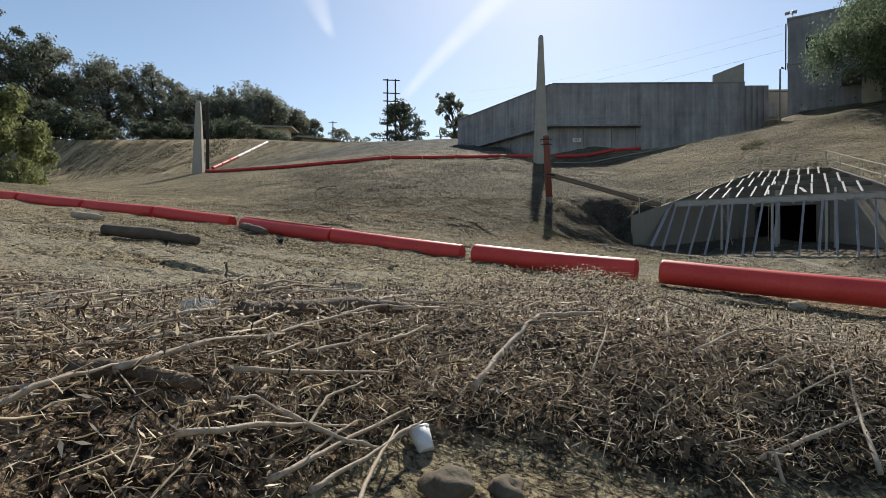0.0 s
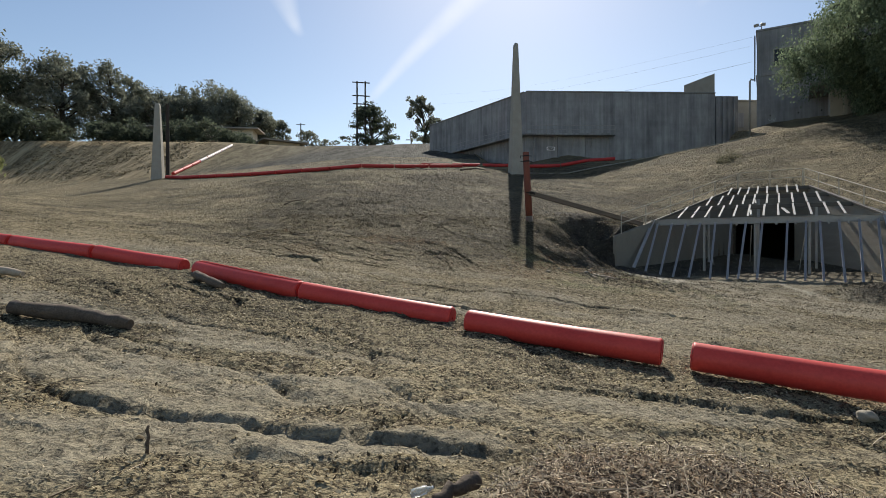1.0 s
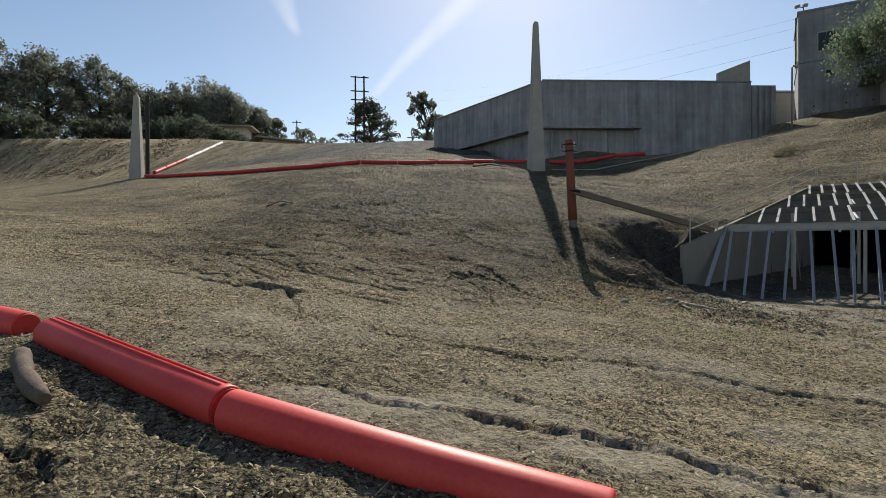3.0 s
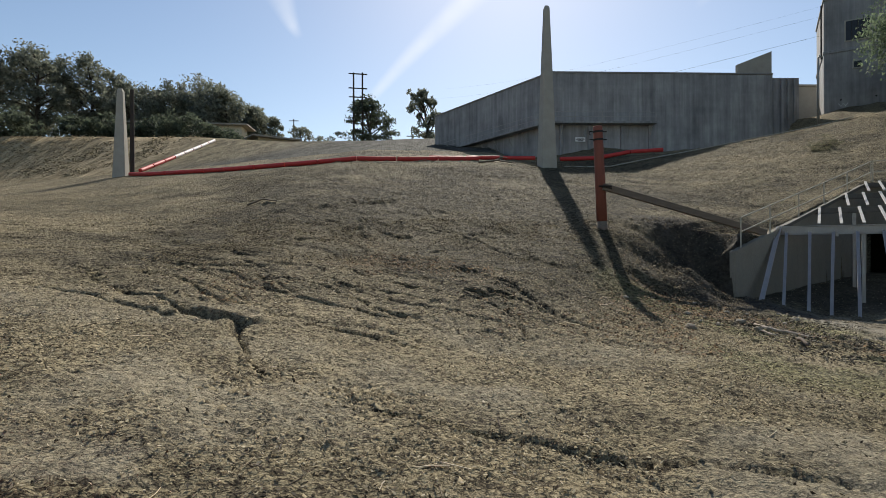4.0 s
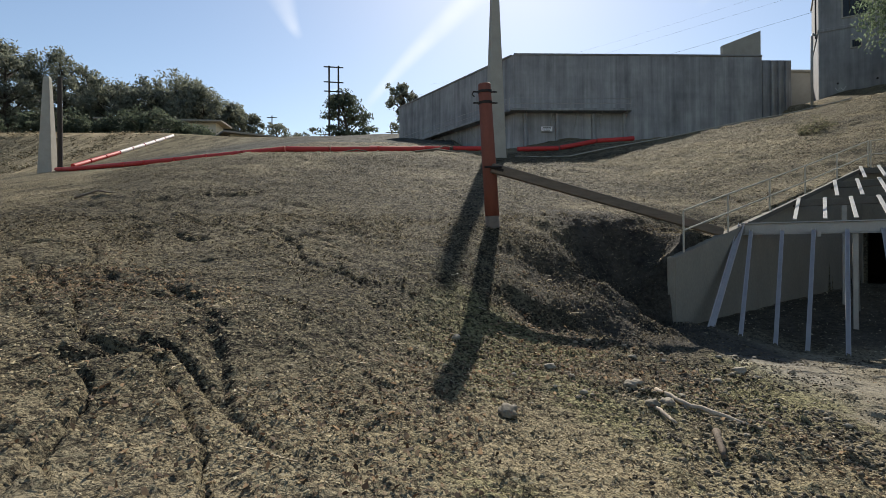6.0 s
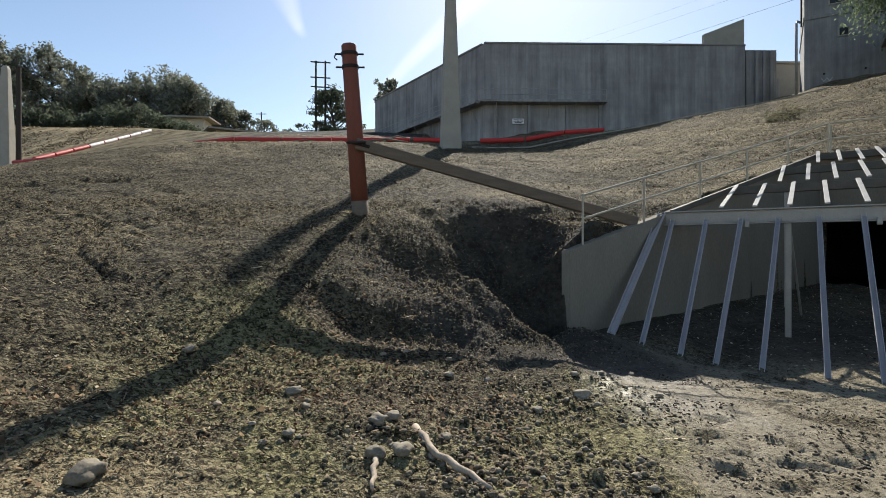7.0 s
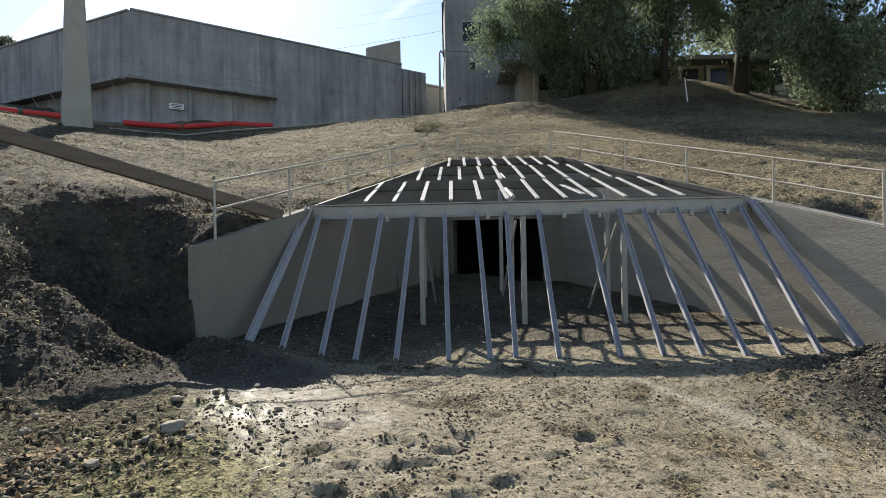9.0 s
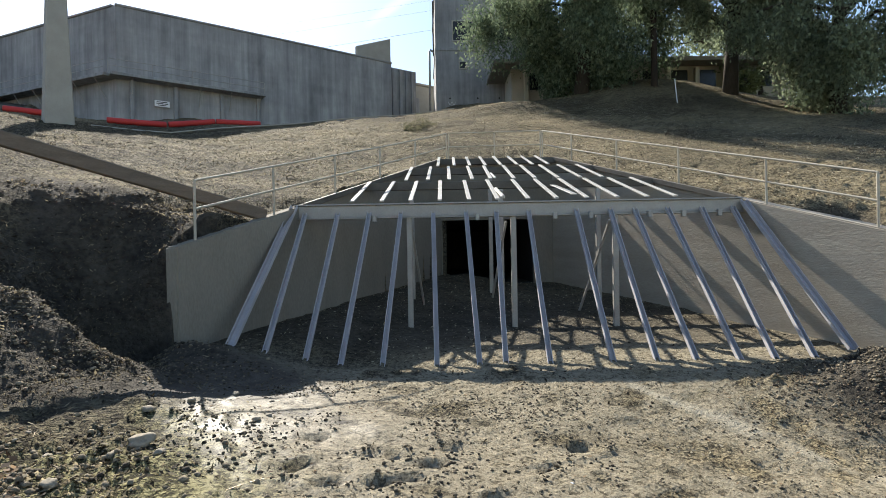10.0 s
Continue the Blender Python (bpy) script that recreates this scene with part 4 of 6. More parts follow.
# ---- posts and poles ----
def obelisk(x, y, z, h, w0, w1, label):
    bm = bmesh.new()
    bmesh.ops.create_cone(bm, cap_ends=True, segments=4, radius1=w0 * 0.7071, radius2=w1 * 0.7071, depth=h, matrix=pose(x, y, z + h / 2, 0, 0, 45 + 8))
    top = max(f.calc_center_median().z for f in bm.faces)
    face = [f for f in bm.faces if f.calc_center_median().z > top - 0.01][0]
    r = bmesh.ops.inset_region(bm, faces=[face], thickness=w1 * 0.3)
    bmesh.ops.translate(bm, verts=face.verts, vec=(0, 0, w1 * 0.55))
    bmesh.ops.bevel(bm, geom=[e for e in bm.edges if abs(e.verts[0].co.z - e.verts[1].co.z) > h * 0.5], offset=0.05, segments=1, affect="EDGES")
    return tagged(part("concrete_pylon", bm, concrete_pole), label, "pylon", "tapering concrete pylons")


obelisk(8.1, 51.0, 8.3, 13.3, 1.30, 0.42, "tall tapering pale concrete pylon on the slope")
obelisk(-37.4, 73.0, 10.6, 10.6, 1.45, 0.62, "tapering pale concrete pylon at the foot of the bank")
tagged(part("steel_post", tube([(-36.1, 73.0, 10.2), (-36.1, 73.0, 21.4)], [0.26, 0.22], 14), pole_wood), "dark slender post beside the concrete pylon", "post")

post = empty("timber_post", (5.2, 29.0, 3.2), "rust-red painted timber post with iron clamps, leaning slightly", "post")
pa, pb = Vector((5.26, 29.12, 2.6)), Vector((4.97, 28.86, 7.25))
pd = (pb - pa).normalized()
kids = [part("shaft", tube([pa, pa + pd * 1.05], [0.20, 0.198], 20), old_wood, smooth=True, label="bare grey foot of the post"),
        part("shaft", tube([pa + pd * 1.05, pa + pd * 2.6, pb - pd * 0.03, pb], [0.20, 0.19, 0.175, 0.15], 20), rust_paint, smooth=True)]
for dist in (0.22, 0.52):
    c = pb - pd * dist
    kids.append(part("clamp", tube([c - pd * 0.035, c + pd * 0.035], [0.195, 0.195], 20), iron))
    for s in (-1, 1):
        kids.append(part("bolt", tube([c + Vector((0.18 * s, 0, 0)), c + Vector((0.33 * s, 0.0, 0))], [0.022, 0.022], 8), iron))
kids.append(part("hook", tube([pb + Vector((-0.3, 0, -0.22)), pb + Vector((-0.33, 0, -0.30)), pb + Vector((-0.27, 0, -0.36))], [0.016] * 3, 8), iron))
kids.append(part("bolt", tube([(4.95, 28.7, 4.95), (5.4, 28.55, 4.92)], [0.03, 0.03], 8), iron))
adopt(post, *kids)
sa, sb = Vector((5.15, 28.75, 4.93)), Vector((12.0, 29.65, 3.18))
strut = empty("timber_strut", sa, "long weathered timber strut leaning from the post to the bank", "timber")
sd = (sb - sa).normalized()
kids = [part("beam", beam_between(sa, sb, 0.16, 0.26, 0.02), old_wood),
        part("iron_strap", beam_between(sa - sd * 0.02, sa + sd * 0.32, 0.18, 0.075, 0.006), iron, None, "dark iron strap")]
for d in (0.12, 0.26):
    c = sa + sd * d
    kids.append(part("bolt", tube([c + Vector((0.02, -0.12, 0)), c + Vector((0.02, -0.08, 0))], [0.03, 0.03], 8), iron))
adopt(strut, *kids)


def hframe(x, y, z0, z1):
    thing = empty("utility_pole", (x, y, z0), "far wooden H-frame power pole with crossarms", "utility pole")
    k = []
    for s in (-1, 1):
        k.append(part("pole", tube([(x + s, y, z0), (x + s, y, z1)], [0.25, 0.18], 8), pole_wood))
    for dz, w in ((0.35, 4.2), (3.6, 4.2), (5.6, 4.0)):
        k.append(part("crossarm", box((w, 0.25, 0.22), pose(x, y - 0.2, z1 - dz, 0, 3, 0), 0.02), pole_wood))
    k.append(part("crossarm", box((2.2, 0.12, 0.14), pose(x, y - 0.2, z1 - 8.6), 0.02), pole_wood))
    adopt(thing, *k)


hframe(-16.7, 130.5, 22.4, 42.4)
for x, y, z in ((-37.6, 157, 38.2), (-4.6, 135, 29.5)):
    thing = empty("utility_pole", (x, y, 22.2), "far single wooden power pole", "utility pole")
    adopt(thing, part("pole", tube([(x, y, 22.2), (x, y, z)], [0.2, 0.14], 8), pole_wood), part("crossarm", box((2.6, 0.18, 0.18), pose(x, y, z - 0.5), 0.02), pole_wood))
tall = empty("utility_pole", (44.5, 41.1, 13.5), "dark wooden power pole among the trees", "utility pole")
adopt(tall, part("pole", tube([(44.5, 41.1, 12.0), (44.5, 41.1, 30)], [0.24, 0.18], 12), pole_wood, smooth=True))
for i, (a, b) in enumerate((((37.9, 61, 23.7), (0, 160, 40)), ((37.9, 61, 25.6), (0, 165, 46)), ((37.9, 61, 26.6), (4, 168, 50)))):
    a, b = Vector(a), Vector(b)
    pts = [a.lerp(b, t / 14) - Vector((0, 0, 1.6 * math.sin(math.pi * t / 14))) for t in range(15)]
    tagged(part("power_line", tube(pts, [(0.011, 0.006, 0.005)[i]] * 15, 5), iron), "thin dark overhead power line against the sky", "cable", "power lines")


# ---- spillway building ----
spill = empty("spillway_building", (11.63, 64.28, 11), "large plain grey concrete spillway structure with streaked walls", "building")
ZT = 20.95
LA, LB = Vector((11.63, 64.28, 0)), Vector((-0.2, 83.4, 0))


def wall_strip(name, a, b, z0, z1a, z1b, thick, material, label=""):
    """An upright wall from a to b, its back thick behind its face, with a top that may slope."""
    a, b = Vector(a), Vector(b)
    d = (b - a).normalized()
    inward = Vector((-d.y, d.x, 0)) * thick
    bm = bmesh.new()
    lo = [bm.verts.new((p.x, p.y, z0)) for p in (a, b, b + inward, a + inward)]
    hi = [bm.verts.new((p.x, p.y, z)) for p, z in ((a, z1a), (b, z1b), (b + inward, z1b), (a + inward, z1a))]
    for i in range(4):
        j = (i + 1) % 4
        bm.faces.new((lo[i], lo[j], hi[j], hi[i]))
    bm.faces.new(lo[::-1])
    bm.faces.new(hi)
    bmesh.ops.recalc_face_normals(bm, faces=bm.faces)
    bmesh.ops.bevel(bm, geom=bm.edges[:], offset=0.04, segments=1, affect="EDGES")
    return part(name, bm, material, None, label)


bk = [wall_strip("wall", LA, (35.3, 64.28, 0), 10, ZT, ZT - 0.05, 0.6, concrete_old, "shaded front wall with vertical streaks"),
      wall_strip("wall", LB, LA + Vector((-0.003, 0.004, 0)), 10, ZT - 0.01, ZT - 0.01, 0.6, concrete_old, "shaded side wall with vertical streaks"),
      wall_strip("wall", (35.303, 64.7, 0), (38.45, 64.7, 0), 12, ZT - 0.25, ZT - 0.25, 0.6, concrete_old, "set-back end bay"),
      wall_strip("wall", (38.44, 64.71, 0), (38.44, 90, 0), 12, ZT - 0.26, ZT - 0.26, 0.6, concrete_old)]
for x in (35.6, 36.5, 37.2, 37.9):
    bk.append(part("pilaster", box((0.28, 0.3, 8.6), pose(x, 64.62, 16.3), 0.02), concrete_old))
fin = bmesh.new()
f0 = [fin.verts.new(p) for p in ((31.6, 64.5, 20.8), (35.32, 64.5, 20.8), (35.32, 64.5, 23.45), (31.6, 64.5, 22.0))]
fin.faces.new(f0)
g = bmesh.ops.extrude_face_region(fin, geom=fin.faces[:])
bmesh.ops.translate(fin, verts=[v for v in g["geom"] if isinstance(v, bmesh.types.BMVert)], vec=(0, 0.35, 0))
bmesh.ops.recalc_face_normals(fin, faces=fin.faces)
bk.append(part("fin_wall", fin, concrete_pole, None, "pale sloping fin wall on the roof edge"))
ld = (LB - LA).normalized()
lnorm = Vector((ld.y, -ld.x, 0))
if lnorm.y > 0:
    lnorm = -lnorm
LZ = 15.55
bk.append(part("ledge", box((11.3, 1.1, 0.22), pose(11.1 + 5.65, 63.75, LZ), 0.02), concrete_old, None, "projecting walkway ledge"))
bk.append(part("ledge", beam_between(LA + lnorm * 0.5 + Vector((0, 0, LZ + 0.006)), LB + lnorm * 0.5 + Vector((0, 0, LZ + 0.006)), 1.1, 0.22, 0.02), concrete_old))
for i in range(5):
    x = 12.6 + i * 2.35
    bk.append(part("brace", beam_between((x, 64.2, LZ - 1.5), (x, 63.35, LZ - 0.1), 0.05, 0.05, 0.01, Vector((1, 0, 0))), steel_grey))
for i in range(9):
    p = LA.lerp(LB, 0.05 + i * 0.11)
    bk.append(part("brace", beam_between(p + Vector((0, 0, LZ - 1.5)) + lnorm * 0.06, p + lnorm * 0.95 + Vector((0, 0, LZ - 0.1)), 0.05, 0.05, 0.01), steel_grey))
for h in (0.55, 1.05):
    bk.append(part("rail", tube([(11.0, 63.3, LZ + h), (22.3, 63.3, LZ + h)], [0.025, 0.025], 6), steel_grey))
    bk.append(part("rail", tube([LA + lnorm + Vector((0, 0, LZ + h)), LB + lnorm + Vector((0, 0, LZ + h))], [0.025, 0.025], 6), steel_grey))
for x in (22.3, 19.5, 16.7, 13.9, 11.0):
    bk.append(part("rail_post", tube([(x, 63.3, LZ), (x, 63.3, LZ + 1.05)], [0.03, 0.03], 6), steel_grey))
for x0, x1 in ((15.7, 18.9), (19.2, 21.9)):
    bk.append(part("recess_panel", box((x1 - x0, 0.06, 2.6), pose((x0 + x1) / 2, 64.26, 13.9), 0.02), concrete_old))
for x in (12.6, 15.6, 19.05, 22.0):
    bk.append(part("buttress", box((0.3, 0.35, 3.6), pose(x, 64.15, 13.6), 0.03), concrete_old))
bk.append(part("coping", beam_between(LA + Vector((-0.05, 0.28, ZT + 0.03)), Vector((35.3, 64.56, ZT)), 0.74, 0.16, 0.02), coping_dark, None, "concrete coping, coloured dark for the shadow line at the wall top"))
ln_in = Vector((-ld.y, ld.x, 0))
if ln_in.dot(lnorm) > 0:
    ln_in = -ln_in
bk.append(part("coping", beam_between(LA + ln_in * 0.28 + ld * 0.4 + Vector((0, 0, ZT + 0.034)), LB + ln_in * 0.28 + Vector((0, 0, ZT + 0.034)), 0.74, 0.16, 0.02), coping_dark))
adopt(spill, *bk)
sign = empty("notice_sign", (14.6, 63.9, 13.5), "small white notice sign on the concrete wall", "sign")
sk = [part("board", box((1.05, 0.04, 0.46), pose(14.6, 64.0, 13.9), 0.01), sign_white)]
for i, w in enumerate((0.75, 0.85, 0.6)):
    sk.append(part("text_bar", box((w, 0.01, 0.05), pose(14.6, 63.972, 14.02 - i * 0.12), 0), iron))
sk.append(part("mount", box((0.08, 0.3, 0.08), pose(14.6, 64.12, 13.9), 0.005), iron))
adopt(sign, *sk)

# ---- control tower ----
tower = empty("control_tower", (43, 65, 15), "square grey concrete control tower with small windows", "tower")
tk = []
TW = pose(39.1, 62.0, 0, 0, 0, -33)
W = 12.0
tk.append(part("wall", box((W, 9, 15.3), TW @ pose(W / 2, 4.5, 20.15), 0.06), concrete_old))
tk.append(part("band", box((W + 0.16, 9.16, 0.3), TW @ pose(W / 2, 4.5, 22.35), 0.03), concrete_old))
tk.append(part("band", box((W + 0.2, 9.2, 0.25), TW @ pose(W / 2, 4.5, 27.75), 0.03), concrete_old))
for wx, wz, ww, wh in ((2.75, 24.2, 1.9, 1.9), (2.75, 20.75, 0.6, 0.6), (7.0, 24.2, 1.9, 1.9)):
    win = part("window", box((ww + 0.24, 0.14, wh + 0.24), TW @ pose(wx, -0.02, wz), 0.02), concrete_pole)
    tk.append(win)
    for o in ([part("pane", box((ww, 0.05, wh), TW @ pose(wx, -0.075, wz), 0.005), dark_glass)] +
              [part("bar", box((0.05, 0.04, wh), TW @ pose(wx + k * ww / 4, -0.11, wz), 0.004), iron) for k in (-1, 0, 1)]):
        o.parent = win
for x in (1.4, 4.2, 6.4):
    tk.append(part("weep_hole", tube([TW @ Vector((x, -0.02, 17.4)), TW @ Vector((x, 0.05, 17.4))], [0.09, 0.09], 10), iron))
tk.append(part("ladder", tube([TW @ Vector((-0.2, 0.2, 21.8)), TW @ Vector((-0.2, 0.2, 27.3))], [0.07, 0.07], 6), iron))
tk.append(part("lamp_arm", tube([TW @ Vector((0.5, 0.3, 27.8)), TW @ Vector((0.5, 0.3, 28.3)), TW @ Vector((-0.1, 0.1, 28.5))], [0.05, 0.05, 0.04], 6), iron))
for dx in (-0.35, 0.35):
    tk.append(part("floodlight", box((0.5, 0.35, 0.35), TW @ pose(0.3 + dx, 0.2, 28.5, 20, 0, 60 * dx), 0.05), steel_grey))
tk += [part("paint_mark", beam_between(TW @ Vector((1.2 + i * 0.2, -0.012, 16.75 + 0.3 * ((i + 1) % 2))), TW @ Vector((1.38 + i * 0.2, -0.012, 16.75 + 0.3 * (i % 2))), 0.012, 0.035, 0), sign_white) for i in range(4)]
adopt(tower, *tk)
annex = empty("low_annex", (36.5, 66, 15), "low concrete block between the spillway and the tower", "building")
adopt(annex, part("wall", box((9, 5, 7.2), pose(43.2, 74.5, 18.4), 0.04), concrete_pole), part("roof", box((9.4, 5.4, 0.25), pose(43.2, 74.5, 22.1), 0.03), concrete_pole),
      part("door", box((1.0, 0.08, 2.0), pose(43.0, 71.97, 19.4), 0.02), concrete_old))
vent = empty("vent_pipe", (37.2, 60.2, 15.2), "thin pale upright pipe with a bent top beside the tower", "pipe")
adopt(vent, part("pipe", tube([(37.15, 60.2, 14.6), (37.15, 60.2, 21.2), (37.3, 60.25, 21.4), (37.75, 60.5, 21.4)], [0.11, 0.11, 0.10, 0.09], 10), steel_grey, smooth=True))


# ---- buildings behind the trees ----
def house(x, y, z, w, d, h, rot, label, cols=0):
    t = empty("house", (x, y, z), label, "house")
    m = pose(x, y, z, 0, 0, rot)
    k = [part("wall", box((w, d, h), m @ pose(0, 0, h / 2 - 0.5), 0.03), beige_wall), part("roof", box((w + 3.6, d + 3.6, 0.4), m @ pose(0, 0, h - 0.3, 2, 0, 0), 0.05), roof_tan)]
    for i in range(cols):
        k.append(part("column", box((0.4, 0.4, h - 0.6), m @ pose(-w / 2 + (i + 0.5) * w / cols, -d / 2 - 0.5, h / 2 - 0.6), 0.03), beige_wall))
        k.append(part("window", box((w / cols * 0.6, 0.1, h * 0.45), m @ pose(-w / 2 + (i + 1.0) * w / cols - 0.1, -d / 2 - 0.03, h * 0.5), 0.02), dark_glass))
    adopt(t, *k)


house(54.5, 49.2, 15.8, 26, 6, 3.5, -35, "low beige building with columns behind the trees", 10)
house(-38.5, 139, hz(-38.5, 139), 8, 6, 5.6, 32, "far low house with a brown roof behind the bank")
house(-62, 150, hz(-62, 150), 26, 6, 5.0, 5, "far pale low building under the trees")


# ---- trees ----
def tree(kind, x, y, z, h, spread, leafmat_, leaf, count, seed, label, low=0.3, lean=(0, 0), droop=0.0, shape=1.0, flat=0.75):
    rng = np.random.default_rng(seed)
    thing = empty(kind, (x, y, z), label, "tree")
    base = Vector((x, y, z - 0.4))
    tip = base + Vector((lean[0] * h, lean[1] * h, h * 0.72))
    r0 = (0.028 if abs(lean[0]) < 0.3 else 0.012) * h + 0.06
    mid = base.lerp(tip, 0.5) + Vector(rng.normal(0, 0.03 * h, 3) * (1, 1, 0))
    trunk = tube([base, base.lerp(mid, 0.5), mid, tip], [r0, r0 * 0.8, r0 * 0.6, r0 * 0.2], 10)
    clumps = []
    n = 26
    for i in range(n):
        t = low + (1 - low) * (i + rng.random()) / n
        start = (base.lerp(mid, t * 2) if t < 0.5 else mid.lerp(tip, t * 2 - 1)) if t < 0.97 else tip
        ang = i * 2.4 + rng.normal(0, 0.3)
        prof = max(0.12, math.sin(math.pi * min(1, max(0.05, (t - low * 0.6) / (1.08 - low * 0.6))) ** shape))
        reach = spread * prof * rng.uniform(0.55, 1.0)
        end = start + Vector((math.cos(ang) * reach, math.sin(ang) * reach, h * 0.16 * rng.uniform(0.1, 1.3) - droop * reach * 0.3))
        bend = start.lerp(end, 0.5) + Vector((0, 0, 0.05 * h))
        tube([start, bend, end], [r0 * 0.32 * (1.15 - t * 0.6), r0 * 0.2, r0 * 0.06], 6, trunk, False)
        for k in range(5):
            c = bend.lerp(end, rng.uniform(0.2, 1.12)) + Vector(rng.normal(0, 0.09 * spread, 3))
            clumps.append((c, spread * rng.uniform(0.10, 0.24)))
    per = max(8, count // len(clumps))
    cc = np.repeat(np.array([tuple(c) for c, _ in clumps]), per, 0)
    rr = np.repeat(np.array([r for _, r in clumps]), per)[:, None]
    m = len(cc)
    d = rng.normal(0, 1, (m, 3))
    d /= np.linalg.norm(d, axis=1)[:, None]
    p = cc + d * rr * rng.uniform(0.35, 1.1, (m, 1)) * np.array((1, 1, flat))
    if droop:
        p[:, 2] -= droop * rr[:, 0] * rng.uniform(0, 1.8, m)
    a = rng.normal(0, 1, (m, 3))
    if droop:
        a[:, 2] -= 1.4
    a /= np.linalg.norm(a, axis=1)[:, None]
    b = np.cross(a, rng.normal(0, 1, (m, 3)))
    b /= np.linalg.norm(b, axis=1)[:, None] + 1e-9
    s = leaf * rng.uniform(0.5, 1.3, (m, 1))
    a, b = a * s, b * s * 0.42
    v = np.stack([p - a, p + b * 1.0, p + a, p - b * 1.0], 1)
    crown = quads("crown", v.reshape(-1, 3), m, leafmat_)
    adopt(thing, part("trunk", trunk, bark, smooth=True), crown)
    return thing


OAK = "dark green live oak behind the embankment"
for i, (x, y, h, sp) in enumerate(((-133, 161, 32, 14), (-122, 154, 35, 14), (-113, 164, 28.5, 13), (-105, 155, 29, 12), (-96, 163, 25.7, 12), (-90, 171, 20.7, 13), (-82, 161, 16.5, 11), (-75.5, 170, 18.5, 11), (-68, 169, 19.9, 13), (-59.5, 166, 16, 12), (-148, 151, 33, 15), (-52, 171, 14.5, 8))):
    tree("oak_tree", x, y, hz(x, y), h, sp, leaf_oak, 0.50, 9500, 100 + i, OAK, low=0.02, flat=0.9)
for i in range(11):
    x = -122 + 7.4 * i
    y = 114 + 2.5 * (i % 2) if x < -78 else 130 + 2.5 * (i % 3)
    tree("shrub", x, y, hz(x, y), 10.5 + 3.0 * math.sin(i * 2.3) if x < -78 else 7.0 + 1.5 * math.sin(i * 2.3), 7.5, leaf_pine, 0.40, 6000, 150 + i, "low dark shrub along the top of the bank", low=0.02)
tree("pine_tree", -15.2, 133, hz(-15.2, 133), 17.6, 8.6, leaf_pine, 0.34, 8000, 201, "far open-branched dark conifer", low=0.18, shape=0.42, flat=0.3)
tree("tall_tree", -2.0, 135.5, hz(-2, 135.5), 20.8, 4.5, leaf_oak, 0.40, 3800, 202, "far slender dark green tree", low=0.26, flat=0.9)
tree("shrub", -33, 145, hz(-33, 145), 13.0, 4.4, leaf_oak, 0.36, 1800, 203, "far dark rounded bush", low=0.1)
tree("shrub", -28.8, 146, hz(-28.8, 146), 10.0, 3.4, leaf_oak, 0.36, 1100, 204, "far dark rounded bush", low=0.1)
tree("willow_tree", -56.5, 60, 7.4, 15.5, 6.5, leaf_willow, 0.30, 16000, 205, "yellow-green willow at the edge of the slope", low=0.06, droop=0.5, flat=1.1)
tree("willow_tree", -51.5, 58, 7.0, 4.5, 3.2, leaf_willow, 0.22, 4000, 206, "low yellow-green willow bush on the slope", low=0.05, droop=0.3)
tree("leaning_pine", -109, 145, hz(-109, 145), 42, 11, leaf_pine, 0.46, 8000, 207, "tall leaning grey-green tree with open branches", low=0.3, lean=(-0.48, 0.0), flat=0.6)
tree("pepper_tree", 41.5, 45.6, hz(41.5, 45.6), 19.0, 9.2, leaf_pepper, 0.15, 130000, 301, "large drooping grey-green tree on the hill", low=0.19, droop=0.8, flat=1.1)
tree("pepper_tree", 49.2, 37.9, hz(49.2, 37.9), 18.5, 7.5, leaf_dark, 0.145, 56000, 302, "dark spreading tree on the hill, sky showing through", low=0.30, droop=0.4, flat=1.0)
tree("pepper_tree", 49.0, 31.0, hz(49.0, 31.0), 17.0, 7.0, leaf_dark, 0.145, 70000, 303, "dark low-hanging tree reaching the ground", low=0.02, droop=0.7, flat=1.1)
tree("oak_tree", 66.0, 46.0, 16.5, 18.0, 8.0, leaf_dark, 0.30, 9000, 304, "dark dense tree behind the intake", low=0.25)
tree("shrub", 61.0, 41.0, hz(61, 41), 9.0, 6.0, leaf_dark, 0.2, 9000, 330, "dark dense bush behind the trees", low=0.02)
for i, (x, y) in enumerate(((47.0, 51.0), (49.5, 49.0), (57.0, 40.5))):
    tree("shrub", x, y, hz(x, y), 2.6, 2.0, leaf_willow, 0.13, 2600, 320 + i, "yellow-green sunlit shrub behind the trees", low=0.05)
for i, (x, y, s) in enumerate(((25.2, 43.6, 0.9), (24.2, 42.9, 0.6))):
    tree("weed_clump", x, y, hz(x, y), 1.0 * s, 1.5 * s, leaf_dry, 0.06, 1300, 310 + i, "low dry grey-green weed clump on the slope", low=0.02)
stake = tagged(part("marker_stake", tube([(42.2, 37.9, hz(42.2, 37.9) - 0.2), (41.9, 37.9, hz(42.2, 37.9) + 1.5)], [0.035, 0.035], 6), sign_white), "thin pale stake on the shaded hill", "stake")


